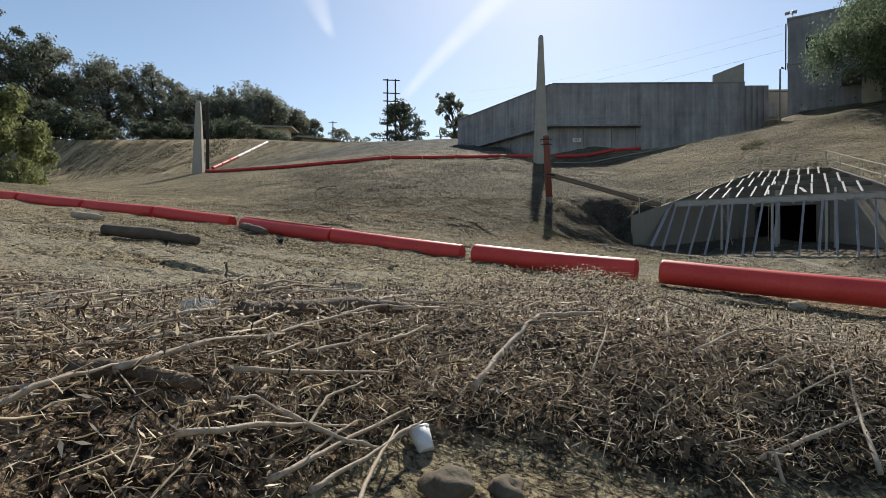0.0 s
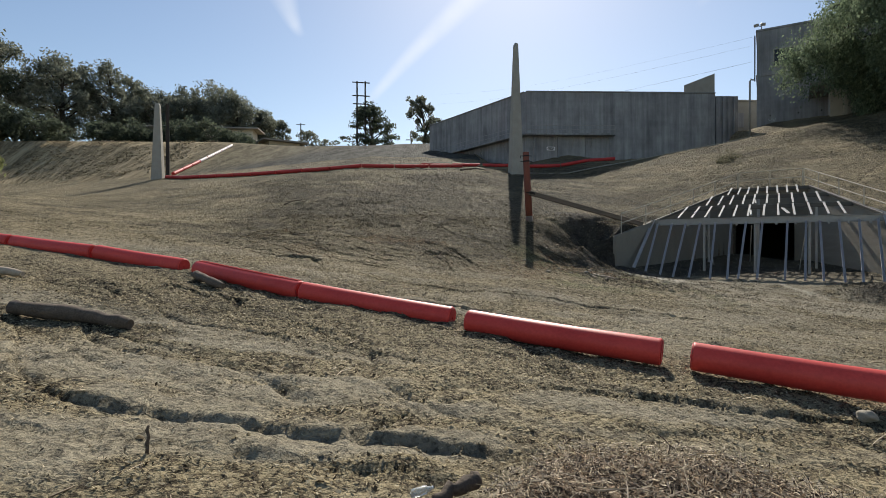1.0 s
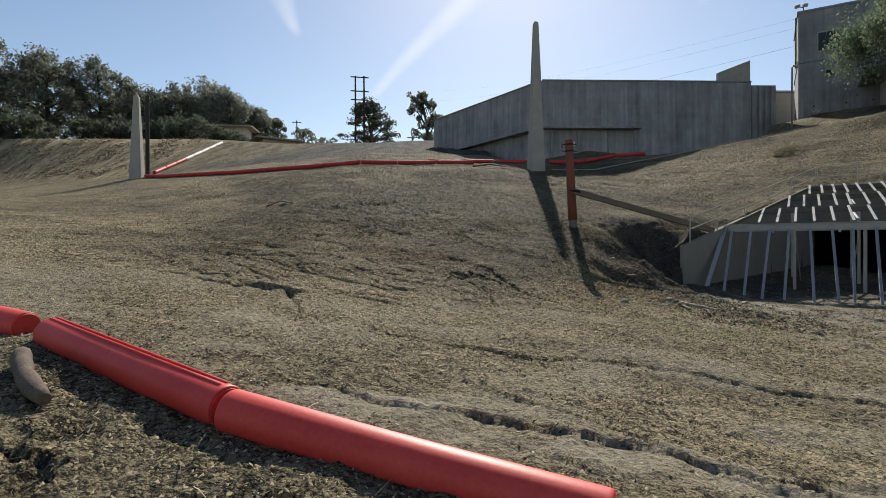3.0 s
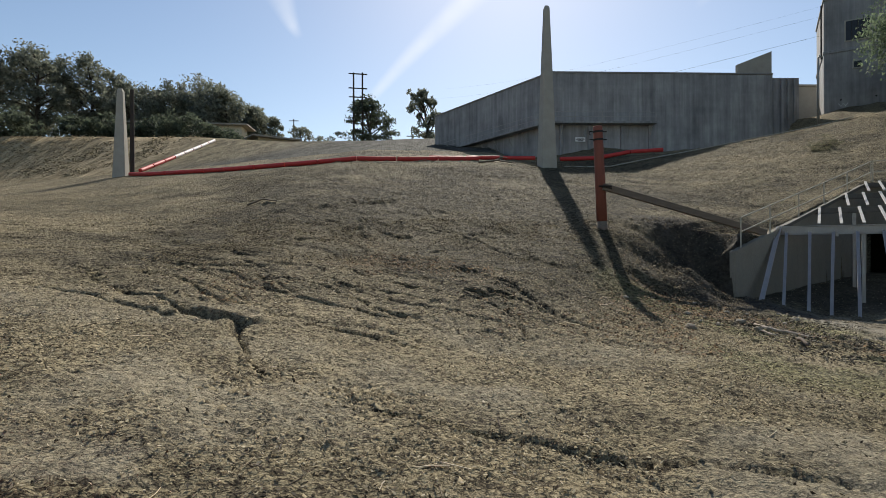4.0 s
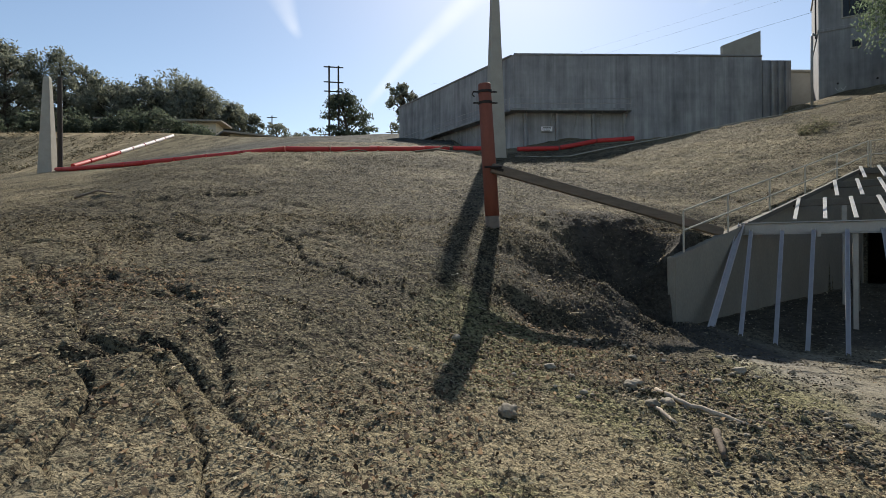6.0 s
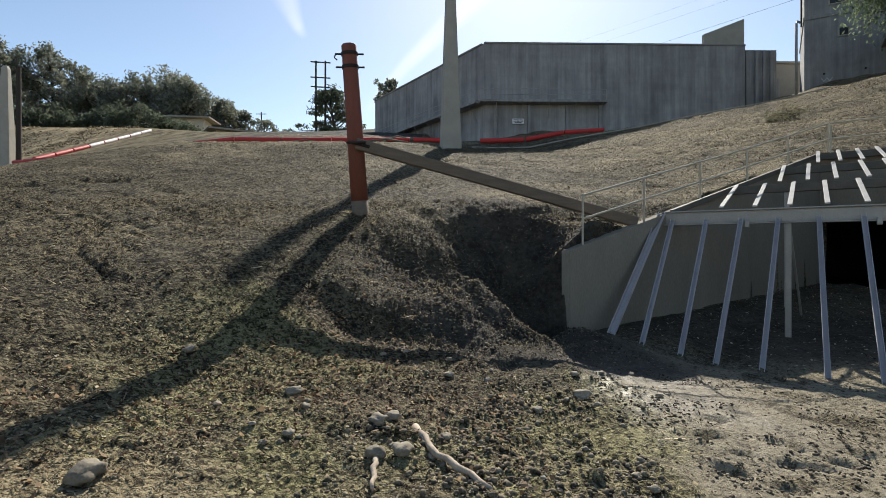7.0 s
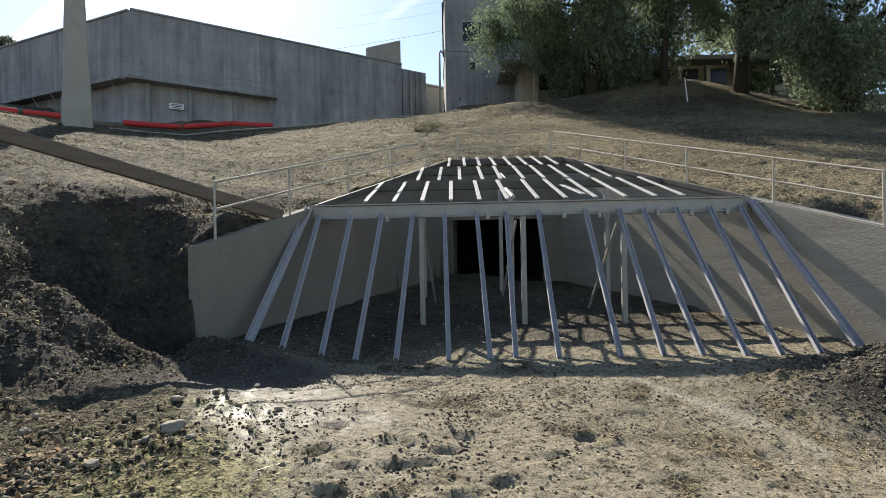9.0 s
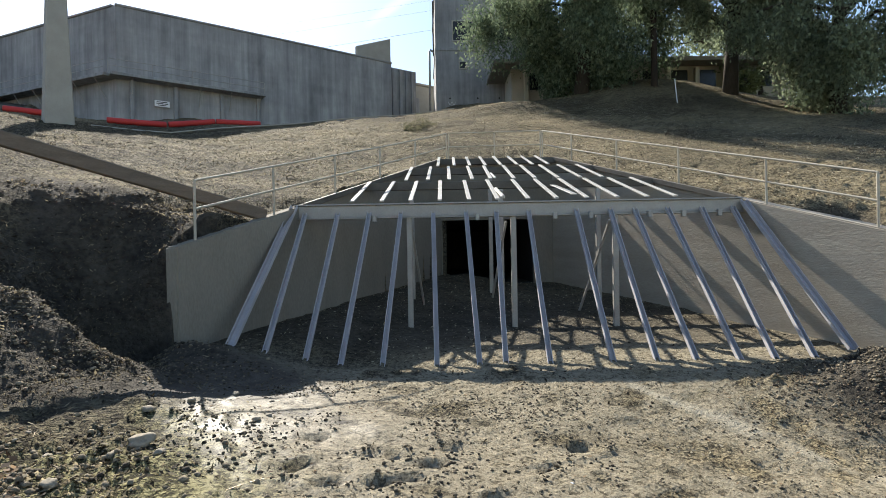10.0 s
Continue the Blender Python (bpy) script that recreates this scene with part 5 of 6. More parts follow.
# ---- contrails ----
def cloud_material():
    m = bpy.data.materials.new("thin_ice_cloud")
    m.use_nodes = True
    n, l = m.node_tree.nodes, m.node_tree.links
    n.remove(n["Principled BSDF"])
    em, tr, mix = n.new("ShaderNodeEmission"), n.new("ShaderNodeBsdfTransparent"), n.new("ShaderNodeMixShader")
    em.inputs[0].default_value, em.inputs[1].default_value = (0.95, 0.97, 1.0, 1), 0.95
    co, no = n.new("ShaderNodeTexCoord"), n.new("ShaderNodeTexNoise")
    at = n.new("ShaderNodeAttribute")
    at.attribute_name = "veil"
    no.inputs["Scale"].default_value, no.inputs["Detail"].default_value = 0.006, 6
    l.new(co.outputs["Object"], no.inputs["Vector"])
    mu = n.new("ShaderNodeMath")
    mu.operation = "MULTIPLY"
    l.new(at.outputs["Fac"], mu.inputs[0])
    l.new(no.outputs[0], mu.inputs[1])
    l.new(mu.outputs[0], mix.inputs[0])
    l.new(tr.outputs[0], mix.inputs[1])
    l.new(em.outputs[0], mix.inputs[2])
    l.new(mix.outputs[0], n["Material Output"].inputs[0])
    return m


cloud = cloud_material()


def sky_point(az, el, dist=2600):
    az, el = radians(az), radians(el)
    return Vector((math.sin(az) * math.cos(el), math.cos(az) * math.cos(el), math.sin(el))) * dist


def contrail(az0, el0, az1, el1, w0, w1, strength):
    """A soft streak between two directions of the sky, thinning out to its edges and ends."""
    a, b = sky_point(az0, el0), sky_point(az1, el1)
    side = (b - a).cross(a).normalized()
    nu, nv = 40, 9
    verts, veil, faces = [], [], []
    for i in range(nu):
        t = i / (nu - 1)
        for j in range(nv):
            s = j / (nv - 1) * 2 - 1
            verts.append(a.lerp(b, t) + side * s * (w0 + (w1 - w0) * t) + side * 18 * math.sin(t * 5))
            veil.append(strength * (1 - s * s) ** 1.5 * min(1, t * 6, (1 - t) * 6))
    for i in range(nu - 1):
        for j in range(nv - 1):
            k = i * nv + j
            faces.append((k, k + 1, k + nv + 1, k + nv))
    ob = link_mesh("contrail", verts, faces, cloud)
    ob.data.attributes.new("veil", "FLOAT", "POINT").data.foreach_set("value", veil)
    ob.visible_shadow = False
    return tagged(ob, "thin white contrail in the blue sky", "contrail", kind="structure")


contrail(-7.5, 13.5, 16.5, 33.0, 20, 95, 0.65)
contrail(-17.5, 27.0, -12.6, 21.0, 110, 20, 0.5)
contrail(27.0, 22.0, 46.0, 30.5, 22, 60, 0.5)


bank_clod = mat("embankment_clod", (0.09, 0.068, 0.036), (0.40, 0.315, 0.185), 0.4, 0.95, 0.3, 4, island=0.5)


# ---- litter, sticks and stones ----
rs = np.random.default_rng(5)


def chips(name, x, y, lo, hi, material, label, lift=0.012, tilt=0.6, ratio=0.38):
    """Thin bent flakes lying on the ground, one quad each."""
    m = len(x)
    z = height(x, y) + lift * rs.uniform(0.2, 1.8, m)
    ang = rs.uniform(0, 2 * np.pi, m)
    L = np.exp(rs.uniform(np.log(lo), np.log(hi), m))
    W = L * rs.uniform(0.5, 1.5, m) * ratio
    ta, tb = rs.normal(0, tilt, m), rs.normal(0, tilt, m)
    a = np.stack([np.cos(ang) * np.cos(ta), np.sin(ang) * np.cos(ta), np.sin(ta)], 1) * L[:, None] / 2
    b = np.stack([-np.sin(ang) * np.cos(tb), np.cos(ang) * np.cos(tb), np.sin(tb)], 1) * W[:, None] / 2
    p = np.stack([x, y, z], 1)
    k = rs.uniform(-0.5, 0.5, (m, 1))
    v = np.stack([p - a, p + a * k - b, p + a, p + a * k + b], 1)
    return tagged(quads(name, v.reshape(-1, 3), m, material), label, "litter", kind="stuff")


def scatter(n, x0, x1, y0, y1, keep):
    x, y = rs.uniform(x0, x1, n), rs.uniform(y0, y1, n)
    u, v = uv(x, y)
    inside = (u > wall_left(v) - 0.4) & (u < wall_right(v) + 0.4) & (v > -3.3) & (v < 7.8)
    ok = (rs.uniform(0, 1, n) < keep(x, y)) & ~inside
    return x[ok], y[ok]


clumpy = lambda x, y: np.clip(0.35 + 0.9 * fbm(x * 0.9, y * 0.9, 91, 4), 0.04, 1) * (1 - 0.9 * mud_field(x, y)) * (1 - 0.88 * np.clip(bare_field(x, y), 0, 1))
chips("ground_litter", *scatter(270000, -9, 13, 2.2, 22.5, clumpy), 0.016, 0.065, litter, "scattered dry leaves, bark and wood chips on the earth", 0.012, 0.4, 0.42)
chips("ground_litter", *scatter(170000, -9, 16, 22.5, 31, clumpy), 0.025, 0.11, litter_dark, "dull dry leaves and bark on the slope", 0.016, 0.5, 0.30)
chips("ground_litter", *scatter(170000, 14, 40, 18, 46, lambda x, y: np.clip(0.35 + 0.8 * fbm(x * 0.7, y * 0.7, 95, 4), 0.08, 1) * (1 - mud_field(x, y))), 0.03, 0.11, litter_grey, "scattered dry leaves and chips on the hill", 0.02, 0.4, 0.35)
chips("ground_litter", *scatter(110000, -16, 34, 27, 54, lambda x, y: np.clip(0.3 + 0.9 * fbm(x * 0.5, y * 0.5, 92, 4), 0.05, 1)), 0.05, 0.18, litter_dark, "scattered dry leaves and chips on the upper slope", 0.03, 0.35, 0.22)


def twigs(name, x, y, lo, hi, r, material, label, lift=0.03, pitch=0.18, sides=3):
    """Bent tapering twigs, joined."""
    m = len(x)
    z = height(x, y) + rs.uniform(0, lift, m)
    ang, pt = rs.uniform(0, 2 * np.pi, m), rs.normal(0, pitch, m)
    L = np.exp(rs.uniform(np.log(lo), np.log(hi), m))
    d = np.stack([np.cos(ang) * np.cos(pt), np.sin(ang) * np.cos(pt), np.sin(pt)], 1)
    s = np.stack([-np.sin(ang), np.cos(ang), np.zeros(m)], 1)
    w = np.cross(d, s)
    rad = r * rs.uniform(0.4, 1.5, m) * (L / hi) ** 0.35
    p = np.stack([x, y, z], 1)
    bend = s * (L * rs.normal(0, 0.07, m))[:, None] + w * (L * rs.normal(0, 0.05, m))[:, None]
    rings = []
    for t, k in ((-0.5, 0.9), (0.0, 1.0), (0.5, 0.45)):
        c = p + d * (L * t)[:, None] + (bend if t == 0 else 0)
        rings.append(np.stack([c + (s * math.cos(q) + w * math.sin(q)) * (rad * k)[:, None] for q in np.arange(sides) * 2 * np.pi / sides], 1))
    v = np.stack(rings, 1).reshape(-1, 3)
    f = []
    for a in range(2):
        for q in range(sides):
            f.append((a * sides + q, a * sides + (q + 1) % sides, (a + 1) * sides + (q + 1) % sides, (a + 1) * sides + q))
    faces = (np.array(f)[None] + (np.arange(m) * sides * 3)[:, None, None]).reshape(-1, 4)
    me = bpy.data.meshes.new(name)
    me.vertices.add(len(v))
    me.vertices.foreach_set("co", v.astype(np.float32).ravel())
    me.loops.add(faces.size)
    me.loops.foreach_set("vertex_index", faces.ravel().astype(np.int32))
    me.polygons.add(len(faces))
    me.polygons.foreach_set("loop_start", np.arange(0, faces.size, 4, dtype=np.int32))
    me.update(calc_edges=True)
    me.materials.append(material)
    return tagged(new(name, me), label, "debris", kind="stuff")


bowl = lambda x, y: np.clip(0.3 + 1.1 * fbm(x * 1.1, y * 1.1, 59, 3), 0.05, 1)
chips("ground_litter", *scatter(22000, 5.0, 9.6, 25.2, 29.0, bowl), 0.015, 0.07, litter_dark, "dull leaf and twig litter in the dug bowl", 0.015, 0.6, 0.25)
heap = lambda x, y: step(0.01, 0.08, pile(x, y))
chips("heap_leaves", *scatter(70000, -7.5, 5, -2.9, 3.6, heap), 0.010, 0.032, leafmat, "dead brown leaves and bark in the washed-up heap", 0.025, 0.6, 0.45)
chips("heap_chips", *scatter(90000, -5.5, 4.2, -2.4, 3.4, heap), 0.016, 0.065, reedmat, "broken reeds and pale wood chips in the washed-up heap", 0.07, 0.6, 0.17)
chips("heap_chips", *scatter(50000, -3.0, 3.0, -1.4, 2.2, heap), 0.012, 0.05, reedmat, "bright broken reeds on top of the washed-up heap", 0.10, 0.9, 0.2)
twigs("heap_reeds", *scatter(3600, -7.5, 5, -2.9, 3.8, heap), 0.08, 0.34, 0.0034, strawmat, "long dry reeds and sticks in the washed-up heap", 0.15, 0.2)
twigs("heap_twigs", *scatter(14000, -6.0, 4.5, -2.5, 3.6, heap), 0.02, 0.11, 0.0034, strawmat, "reeds and twigs tangled in the washed-up heap", 0.10, 0.28)
face = lambda x, y: heap(x, y) * (1 - step(-0.6, 0.1, y))
chips("heap_leaves", *scatter(26000, -3.2, 2.6, -2.2, 0.0, face), 0.010, 0.038, leafmat, "dead brown leaves on the face of the heap", 0.03, 0.9, 0.5)
twigs("heap_twigs", *scatter(15000, -3.2, 2.6, -2.2, 0.0, face), 0.025, 0.14, 0.0024, strawmat, "short twigs and rootlets on the face of the heap", 0.10, 0.5)
twigs("ground_twigs", *scatter(2600, -9, 13, 2, 28, clumpy), 0.06, 0.4, 0.006, strawmat, "loose twigs on the earth", 0.02, 0.08)


def clods(name, x, y, lo, hi, material, label):
    """Rough lumps: squashed, knocked-about little eight-corner solids."""
    m = len(x)
    z = height(x, y)
    s = np.exp(rs.uniform(np.log(lo), np.log(hi), m))
    base = np.array([(-1, -1, -1), (1, -1, -1), (1, 1, -1), (-1, 1, -1), (-0.55, -0.55, 1), (0.55, -0.55, 1), (0.55, 0.55, 1), (-0.55, 0.55, 1)]) * (1.1, 0.85, 0.5)
    v = base[None] * rs.uniform(0.35, 1.0, (m, 8, 3)) * s[:, None, None]
    ang = rs.uniform(0, 2 * np.pi, m)
    c, q = np.cos(ang)[:, None], np.sin(ang)[:, None]
    v = np.stack([v[..., 0] * c - v[..., 1] * q, v[..., 0] * q + v[..., 1] * c, v[..., 2]], -1) + np.stack([x, y, z + s * 0.25], 1)[:, None]
    f = np.array([(0, 3, 2, 1), (4, 5, 6, 7), (0, 1, 5, 4), (1, 2, 6, 5), (2, 3, 7, 6), (3, 0, 4, 7)])
    faces = (f[None] + (np.arange(m) * 8)[:, None, None]).reshape(-1, 4)
    me = bpy.data.meshes.new(name)
    me.vertices.add(m * 8)
    me.vertices.foreach_set("co", v.astype(np.float32).ravel())
    me.loops.add(faces.size)
    me.loops.foreach_set("vertex_index", faces.ravel().astype(np.int32))
    me.polygons.add(len(faces))
    me.polygons.foreach_set("loop_start", np.arange(0, faces.size, 4, dtype=np.int32))
    me.update(calc_edges=True)
    me.materials.append(material)
    return tagged(new(name, me), label, "soil", kind="stuff")


def crumbs_of_earth(name, x, y, lo, hi, material, label):
    """Small broken crumbs: uneven four-sided peaks sunk into the earth."""
    m = len(x)
    s = np.exp(rs.uniform(np.log(lo), np.log(hi), m))
    ang = rs.uniform(0, 2 * np.pi, m)[:, None] + np.arange(4) * np.pi / 2 + rs.uniform(-0.5, 0.5, (m, 4))
    r = s[:, None] * rs.uniform(0.5, 1.3, (m, 4))
    z = height(x, y)
    base = np.stack([x[:, None] + r * np.cos(ang) * 1.3, y[:, None] + r * np.sin(ang), np.repeat(z[:, None] - 0.006, 4, 1)], -1)
    peak = np.stack([x + s * rs.normal(0, 0.35, m), y + s * rs.normal(0, 0.35, m), z + s * rs.uniform(0.45, 1.0, m)], -1)
    v = np.concatenate([base, peak[:, None]], 1).reshape(-1, 3)
    faces = (np.array([(0, 1, 4), (1, 2, 4), (2, 3, 4), (3, 0, 4)])[None] + (np.arange(m) * 5)[:, None, None]).reshape(-1, 3)
    me = bpy.data.meshes.new(name)
    me.vertices.add(len(v))
    me.vertices.foreach_set("co", v.astype(np.float32).ravel())
    me.loops.add(faces.size)
    me.loops.foreach_set("vertex_index", faces.ravel().astype(np.int32))
    me.polygons.add(len(faces))
    me.polygons.foreach_set("loop_start", np.arange(0, faces.size, 3, dtype=np.int32))
    me.update(calc_edges=True)
    me.materials.append(material)
    return tagged(new(name, me), label, "soil", kind="stuff")


crumbly = lambda x, y: np.clip(0.3 + 1.1 * fbm(x * 0.8, y * 1.1, 88, 4), 0.05, 1) * (1 - 0.93 * np.clip(bare_field(x, y), 0, 1)) * (1 - 0.9 * mud_field(x, y))
crumbs_of_earth("earth_crumbs", *scatter(180000, -8, 10, 2.8, 23.5, crumbly), 0.008, 0.030, crumbmat, "small dry crumbs of brown earth")
up_bank = lambda x, y: ((y > bank_foot(x) + 0.5) & (y < bank_foot(x) + 40)) * np.clip(0.35 + 0.9 * fbm(x * 0.45, y * 0.12, 98, 3), 0, 1) * step(-41, -46, x)
clods("bank_rubble", *scatter(18000, -90, -41, 78, 112, up_bank), 0.06, 0.22, bank_clod, "brown clods and stones on the embankment")
rough = lambda x, y: np.clip(0.25 + 0.9 * fbm(x * 0.8, y * 0.8, 93, 3), 0.03, 1) * (1 - mud_field(x, y)) * step(5.2, 8.0, x)
clods("soil_clods", *scatter(60000, 4.5, 11.5, 18.5, 28.5, rough), 0.008, 0.05, clodmat, "dark crumbled soil and small stones by the pit")
clods("soil_clods", *scatter(30000, 17, 24.5, 17.5, 24, lambda x, y: np.exp(-(((x - 19.9) / 1.8) ** 2 + ((y - 20.5) / 1.7) ** 2))), 0.008, 0.05, clodmat, "dark crumbled soil heap by the wing wall")
cx_, cy_ = rs.uniform(11, 24, 60000), rs.uniform(19, 36, 60000)
cu_, cv_ = uv(cx_, cy_)
floor_ = (rs.uniform(0, 1, 60000) < 0.25) & (cu_ > wall_left(cv_) + 0.1) & (cu_ < wall_right(cv_) - 0.1) & (cv_ > -3.0) & (cv_ < 7.5)
chips("chamber_litter", cx_[floor_], cy_[floor_], 0.02, 0.09, litter, "dry leaves and chips on the chamber floor", 0.012, 0.35, 0.4)
crumbs = lambda x, y: mud_field(x, y) * np.clip(0.12 + 1.1 * fbm(x * 0.9, y * 0.9, 94, 5), 0.02, 1)
clods("mud_crumbs", *scatter(90000, 8, 22, 15, 28, crumbs), 0.004, 0.030, clodmat, "dark crumbs of soil on the smooth mud")


lumpy = lambda x, y: mud_field(x, y) * np.clip(0.10 + 1.3 * fbm(x * 1.3, y * 1.3, 99, 4), 0, 1) * (1 - 0.75 * step(11.5, 14, x))
clods("mud_clods", *scatter(30000, 8.6, 20, 18, 27.5, lumpy), 0.007, 0.034, mudclod, "dark wet clods lying on the smooth mud")
spill_ = lambda x, y: np.exp(-(((x + 2.2) / 0.55) ** 2 + ((y - 14.6) / 0.35) ** 2)) + 0.7 * np.exp(-(((x + 3.6) / 0.25) ** 2 + ((y - 14.9) / 0.6) ** 2))
crumbs_of_earth("loose_crumbs", *scatter(12000, -4.6, -0.4, 13.4, 15.9, spill_), 0.010, 0.042, crumbmat, "brown clods broken loose below the crack")


def rock(x, y, r, seed, label="rounded grey river stone on the mud", material=stone):
    bm = bmesh.new()
    bmesh.ops.create_icosphere(bm, subdivisions=3, radius=1)
    for v in bm.verts:
        n = v.co.normalized()
        v.co = n * (0.82 + 0.42 * noise.noise(n * 1.3 + Vector((seed, seed * 0.7, 0))) + 0.17 * noise.noise(n * 4 + Vector((seed, 0, 0))))
    bm.transform(pose(x, y, float(height(np.array([x]), np.array([y]))[0]) + r * 0.3, 0, 0, seed * 50) @ Matrix.Diagonal((r * 1.25, r, r * 0.68, 1)))
    return tagged(part("stone", bm, material, smooth=True), label, "stone", "stones on the mud")


chips("mud_litter", *scatter(38000, 9, 22, 15, 28, lambda x, y: mud_field(x, y) * np.clip(0.25 + 1.1 * fbm(x * 0.7, y * 0.7, 96, 4), 0.03, 1)), 0.012, 0.07, leafmat, "brown leaf bits and bark on the smooth mud", 0.008, 0.25, 0.35)
chips("mud_litter", *scatter(2500, 9, 22, 15, 28, mud_field), 0.015, 0.05, litter, "pale chips on the smooth mud", 0.008, 0.3, 0.4)
chips("slope_leaves", *scatter(60000, -6, 8, 18, 27, lambda x, y: np.clip(0.05 + 1.2 * fbm(x * 0.35, y * 0.35, 97, 4), 0, 1)), 0.03, 0.10, leafmat, "drifts of dead brown leaves on the slope", 0.02, 0.45, 0.5)
STONES = ((4.33, 20.47, 0.13), (6.34, 21.97, 0.10), (6.48, 22.12, 0.09), (5.30, 22.62, 0.10), (5.54, 22.19, 0.06), (5.53, 21.55, 0.06), (6.38, 21.31, 0.10), (6.62, 21.37, 0.10), (7.03, 21.88, 0.07),
          (7.14, 23.96, 0.07), (8.91, 23.62, 0.12), (7.68, 23.88, 0.06), (3.87, 23.15, 0.08), (9.1, 24.6, 0.07), (9.6, 24.9, 0.06), (8.2, 23.0, 0.07))
for i, (x, y, r) in enumerate(STONES):
    rock(x, y, r, i + 1.5)
for i in range(48):
    rock(rs.uniform(4.5, 10.6), rs.uniform(20.5, 26.0), rs.uniform(0.014, 0.055), i + 40.5, "small pale pebble on the mud")
rock(-0.30, -1.10, 0.085, 3.3, "large round dusty stone beside the heap", stone_dusty)
rock(-0.10, -1.05, 0.07, 5.3, "large round dusty stone beside the heap", stone_dusty)
rock(4.6, 4.9, 0.12, 7.3, "round grey stone by the red boom")


def branch(pts, r0, r1, material, label, name="branch"):
    """A crooked branch through plan points with heights above the ground."""
    line = [Vector((x, y, hz(x, y) + h)) for x, y, h in pts]
    fine_pts, rad = [], []
    n = 5
    for i, (a, b) in enumerate(zip(line, line[1:])):
        for k in range(n):
            t = k / n
            s = (i + t) / (len(line) - 1)
            wob = Vector(rs.normal(0, 0.12, 3)) * r0 * ((2 if r0 < 0.05 else 0.6) if 0 < s < 1 else 0)
            fine_pts.append(a.lerp(b, t) + wob)
            rad.append((r0 + (r1 - r0) * s) * rs.uniform(0.85, 1.12))
    fine_pts.append(line[-1])
    rad.append(r1 * 0.7)
    return tagged(part(name, tube(fine_pts, rad, 9), material, smooth=True), label, "branch", "driftwood")


branch([(-6.65, 6.62, 0.08), (-5.7, 6.5, 0.10), (-4.78, 6.25, 0.08)], 0.115, 0.10, wood_dark, "thick dark wet log lying on the earth", "log")
branch([(-9.4, 9.6, 0.1), (-8.5, 9.3, 0.1)], 0.09, 0.07, wood_pale, "short pale log near the red boom", "log")
branch([(-6.0, 11.25, 0.10), (-5.5, 10.6, 0.12), (-4.95, 10.1, 0.08)], 0.10, 0.085, wood_dark, "curved dark log under the boom gap", "log")
branch([(-1.25, -0.56, 0.09), (-1.05, -0.36, 0.095), (-0.84, -0.12, 0.09), (-0.55, 0.16, 0.08)], 0.052, 0.036, wood_dark, "dark broken log across the heap", "log")
branch([(-1.36, -1.46, 0.09), (-1.22, -1.38, 0.09), (-1.06, -1.30, 0.08)], 0.03, 0.026, wood_dark, "dark broken log across the heap", "log")
branch([(-0.2, -0.5, 0.10), (0.0, -0.1, 0.11), (0.22, 0.28, 0.11)], 0.017, 0.012, wood_pale, "long forked pale stick lying on the heap")
branch([(0.18, 0.25, 0.10), (0.36, 0.3, 0.12), (0.62, 0.42, 0.09)], 0.018, 0.012, wood_pale, "bent pale stick lying on the heap")
branch([(0.95, -0.72, 0.03), (1.25, -0.6, 0.08), (1.62, -0.44, 0.10)], 0.012, 0.007, wood_pale, "long thin pale branch at the edge of the heap")
branch([(1.0, -0.8, 0.0), (0.99, -0.72, 0.12)], 0.009, 0.005, wood_pale, "thin broken twig at the edge of the heap")
for i in range(64):
    x = rs.uniform(-4.6, 2.2)
    y = rs.uniform(-0.5, 1.9) if x > -0.6 else rs.uniform(-1.7, 1.2)
    a, L = rs.uniform(0.6, 1.35) if x < -0.4 else rs.uniform(-0.5, 1.4), rs.uniform(0.3, 0.8)
    branch([(x - math.cos(a) * L / 2, y - math.sin(a) * L / 2, 0.10), (x + rs.normal(0, 0.02), y + rs.normal(0, 0.02), 0.12), (x + math.cos(a) * L / 2, y + math.sin(a) * L / 2, 0.09)], rs.uniform(0.004, 0.010), 0.003, (wood_pale, old_wood, wood_pale)[i % 3], "dry driftwood stick lying in the heap")
for i in range(58):
    x, y = rs.uniform(-2.9, -0.4), rs.uniform(-1.75, 0.5)
    a, L = rs.normal(0.95, 0.25), rs.uniform(0.25, 0.75)
    branch([(x - math.cos(a) * L / 2, y - math.sin(a) * L / 2, 0.11), (x + rs.normal(0, 0.015), y + rs.normal(0, 0.015), 0.13), (x + math.cos(a) * L / 2, y + math.sin(a) * L / 2, 0.11)], rs.uniform(0.005, 0.012), 0.004, wood_pale, "bleached stick lying slantwise on the heap")
branch([(6.72, 22.0, 0.05), (6.95, 21.4, 0.06), (7.4, 20.85, 0.05)], 0.04, 0.03, wood_pale, "crooked pale branch on the mossy mud")
branch([(6.4, 21.4, 0.03), (6.4, 21.05, 0.05), (6.42, 20.7, 0.04)], 0.03, 0.02, wood_pale, "short pale branch on the mossy mud")
branch([(6.8, 20.5, 0.05), (6.68, 20.25, 0.10), (6.5, 19.8, 0.05)], 0.05, 0.03, wood_dark, "short dark branch stub in the mud")
branch([(-2.75, 2.75, 0.0), (-2.74, 2.76, 0.22)], 0.014, 0.012, wood_dark, "short upright stake in the earth", "stake")
branch([(-0.60, 2.3, 0.06), (-0.44, 2.38, 0.12), (-0.27, 2.46, 0.17)], 0.045, 0.062, wood_dark, "dark rotten stump at the back of the heap", "log")


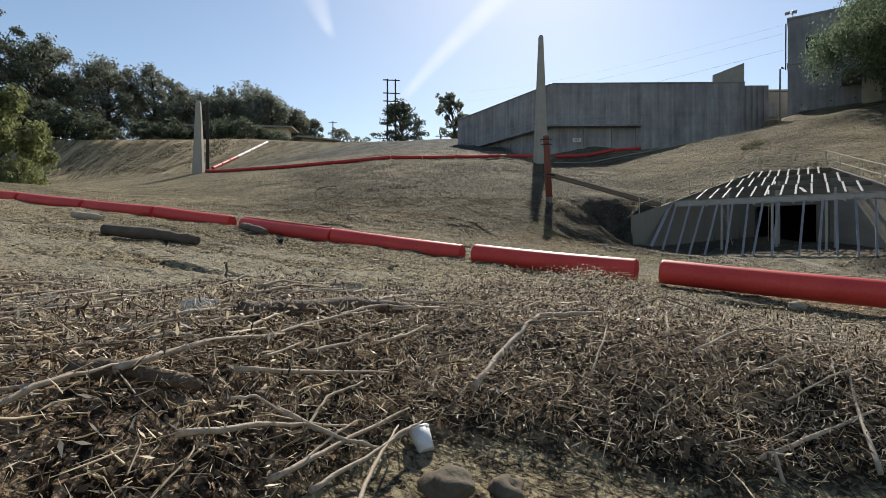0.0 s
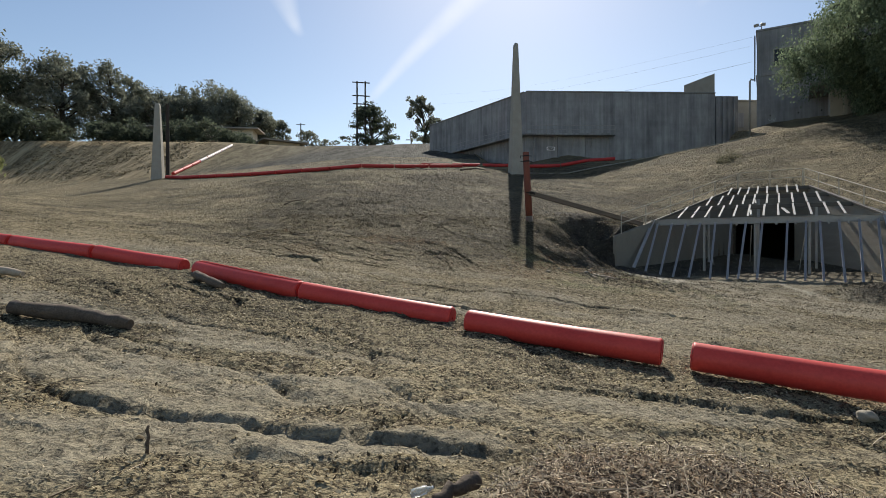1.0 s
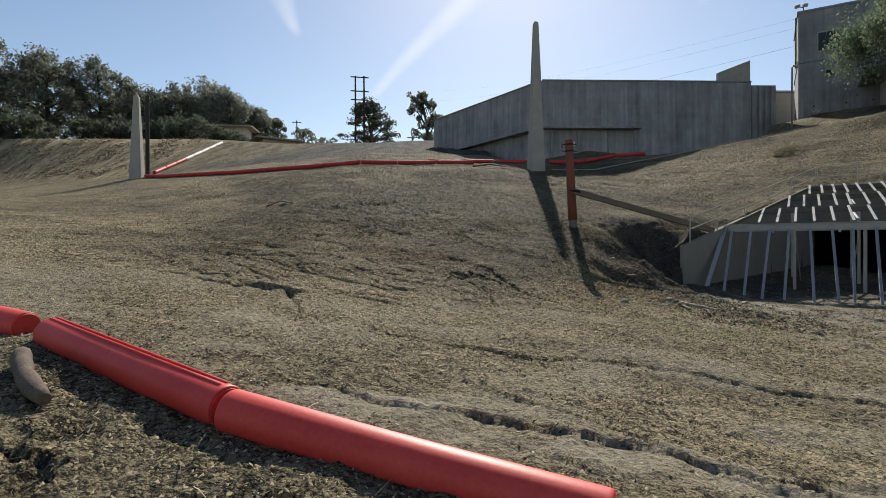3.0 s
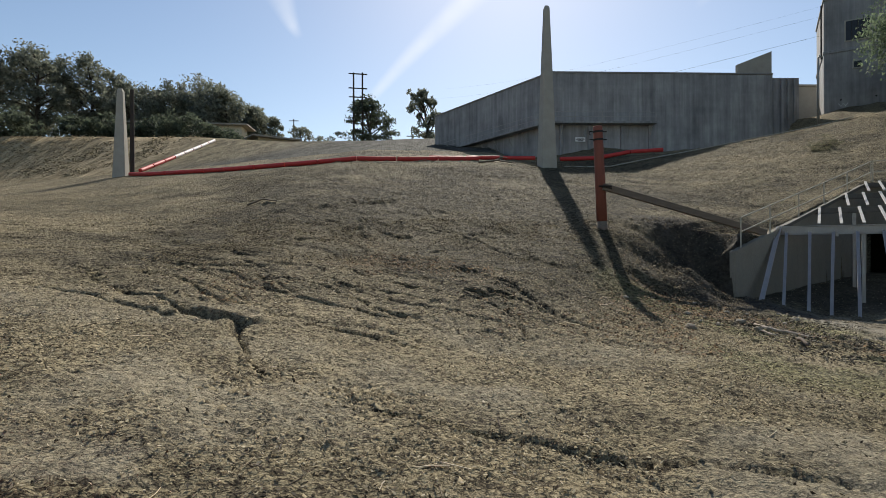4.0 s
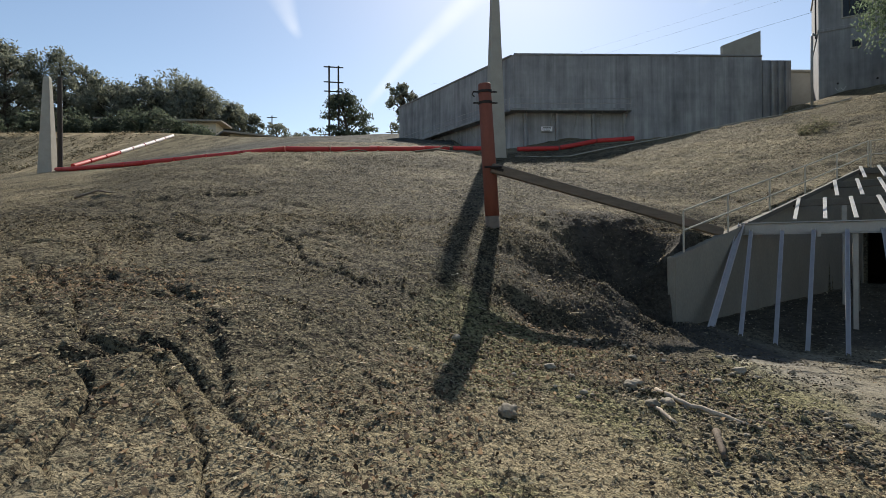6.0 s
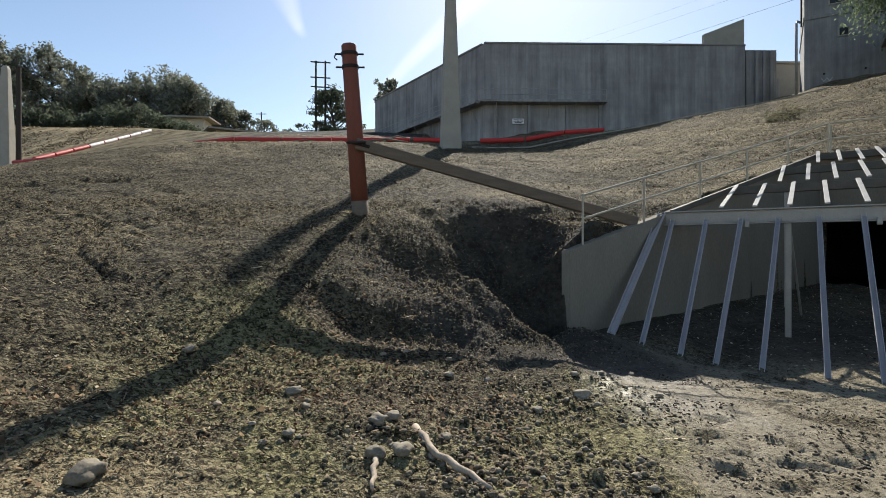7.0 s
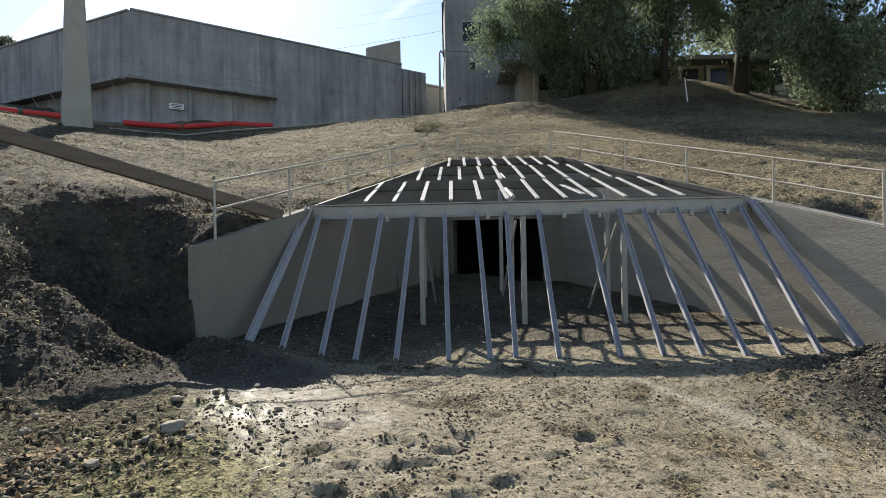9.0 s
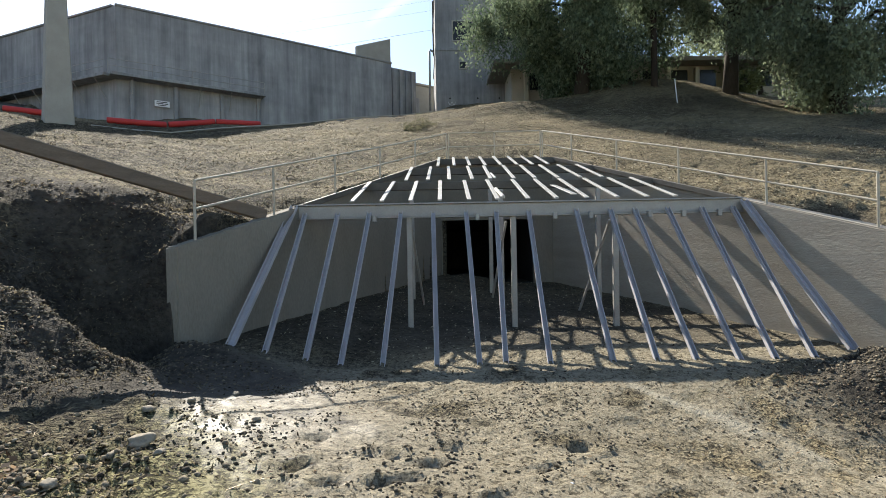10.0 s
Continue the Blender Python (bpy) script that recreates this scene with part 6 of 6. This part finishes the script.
for pts, r in ((((-2.6, 52.0, 0.1), (-1.6, 52.4, 0.3), (-0.5, 51.7, 0.1)), 0.06), (((2.6, 50.6, 0.1), (4.0, 50.3, 0.3), (5.6, 51.3, 0.2)), 0.09), (((3.6, 51.2, 0.1), (4.6, 51.8, 0.6), (5.2, 52.6, 0.5)), 0.06), (((-10.4, 35.6, 0.05), (-9.8, 36.1, 0.2), (-9.0, 35.8, 0.05)), 0.05)):
    branch(pts, r, r * 0.5, old_wood, "grey dead branch lying on the upper slope")
crest = [Vector((x, 51.0 + 0.25 * math.sin(x * 0.7), hz(x, 51.0) + 0.10)) for x in np.linspace(9.5, 33.0, 26)]
tagged(part("drain_pipe", tube(crest, [0.04] * 26, 8), concrete_pole, smooth=True), "thin pale pipe laid along the crest", "pipe")


# ---- plastic waste ----
def bottle(x, y, ang, L, r, material, label):
    z = float(height(np.array([x]), np.array([y]))[0]) + r + 0.07
    d = Vector((math.cos(ang), math.sin(ang), 0.1)).normalized()
    o = Vector((x, y, z))
    thing = empty("plastic_bottle", o, label, "bottle")
    adopt(thing, part("body", tube([o, o + d * 0.01, o + d * L * 0.62, o + d * L * 0.82, o + d * L * 0.93], [r * 0.8, r, r, r * 0.5, r * 0.3], 16), material, smooth=True),
          part("cap", tube([o + d * L * 0.93, o + d * L], [r * 0.36, r * 0.36], 12), white_plastic))


cup = empty("paper_cup", (-0.41, -0.85, 0.0), "crushed white paper cup lying in the heap", "cup")
co_ = Vector((-0.39, -0.87, hz(-0.39, -0.87) + 0.035))
adopt(cup, part("body", tube([co_, co_ + Vector((-0.035, 0.05, 0.07))], [0.032, 0.042], 20), white_plastic, smooth=True),
      part("rim", tube([co_ + Vector((-0.035, 0.05, 0.068)), co_ + Vector((-0.037, 0.053, 0.075))], [0.045, 0.043], 20), white_plastic))
clear = mat("cloudy_clear_plastic", (0.75, 0.80, 0.78), (0.92, 0.95, 0.94), 20, 0.18, 0.5, 30, spec=0.6)
clear.node_tree.nodes["Principled BSDF"].inputs["Transmission Weight"].default_value = 0.75
tan_plastic = mat("dirty_yellowed_plastic", (0.46, 0.34, 0.10), (0.72, 0.60, 0.28), 12, 0.4, 0.2, 60)
bottle(-1.46, -0.66, 0.75, 0.16, 0.026, clear, "crumpled clear plastic bottle in the heap")
bottle(-2.33, -0.02, 0.55, 0.20, 0.034, tan_plastic, "dirty plastic bottle with a yellowed label")
bottle(-0.75, 2.2, 0.4, 0.16, 0.03, clear, "dirty plastic bottle at the back of the heap")
for i, (x, y) in enumerate(((-1.88, -0.73), (0.7, 0.1), (-0.1, -0.4), (1.6, -0.2), (-1.2, -0.7), (12.4, 21.2), (0.6, 0.9))):
    ob = chips("plastic_scrap", np.full(3, x) + rs.normal(0, 0.03, 3), np.full(3, y) + rs.normal(0, 0.03, 3), 0.025, 0.05, white_plastic, "small scrap of white plastic", 0.06, 0.5, 0.6)
    ob["category"], ob["kind"] = "waste", "thing"
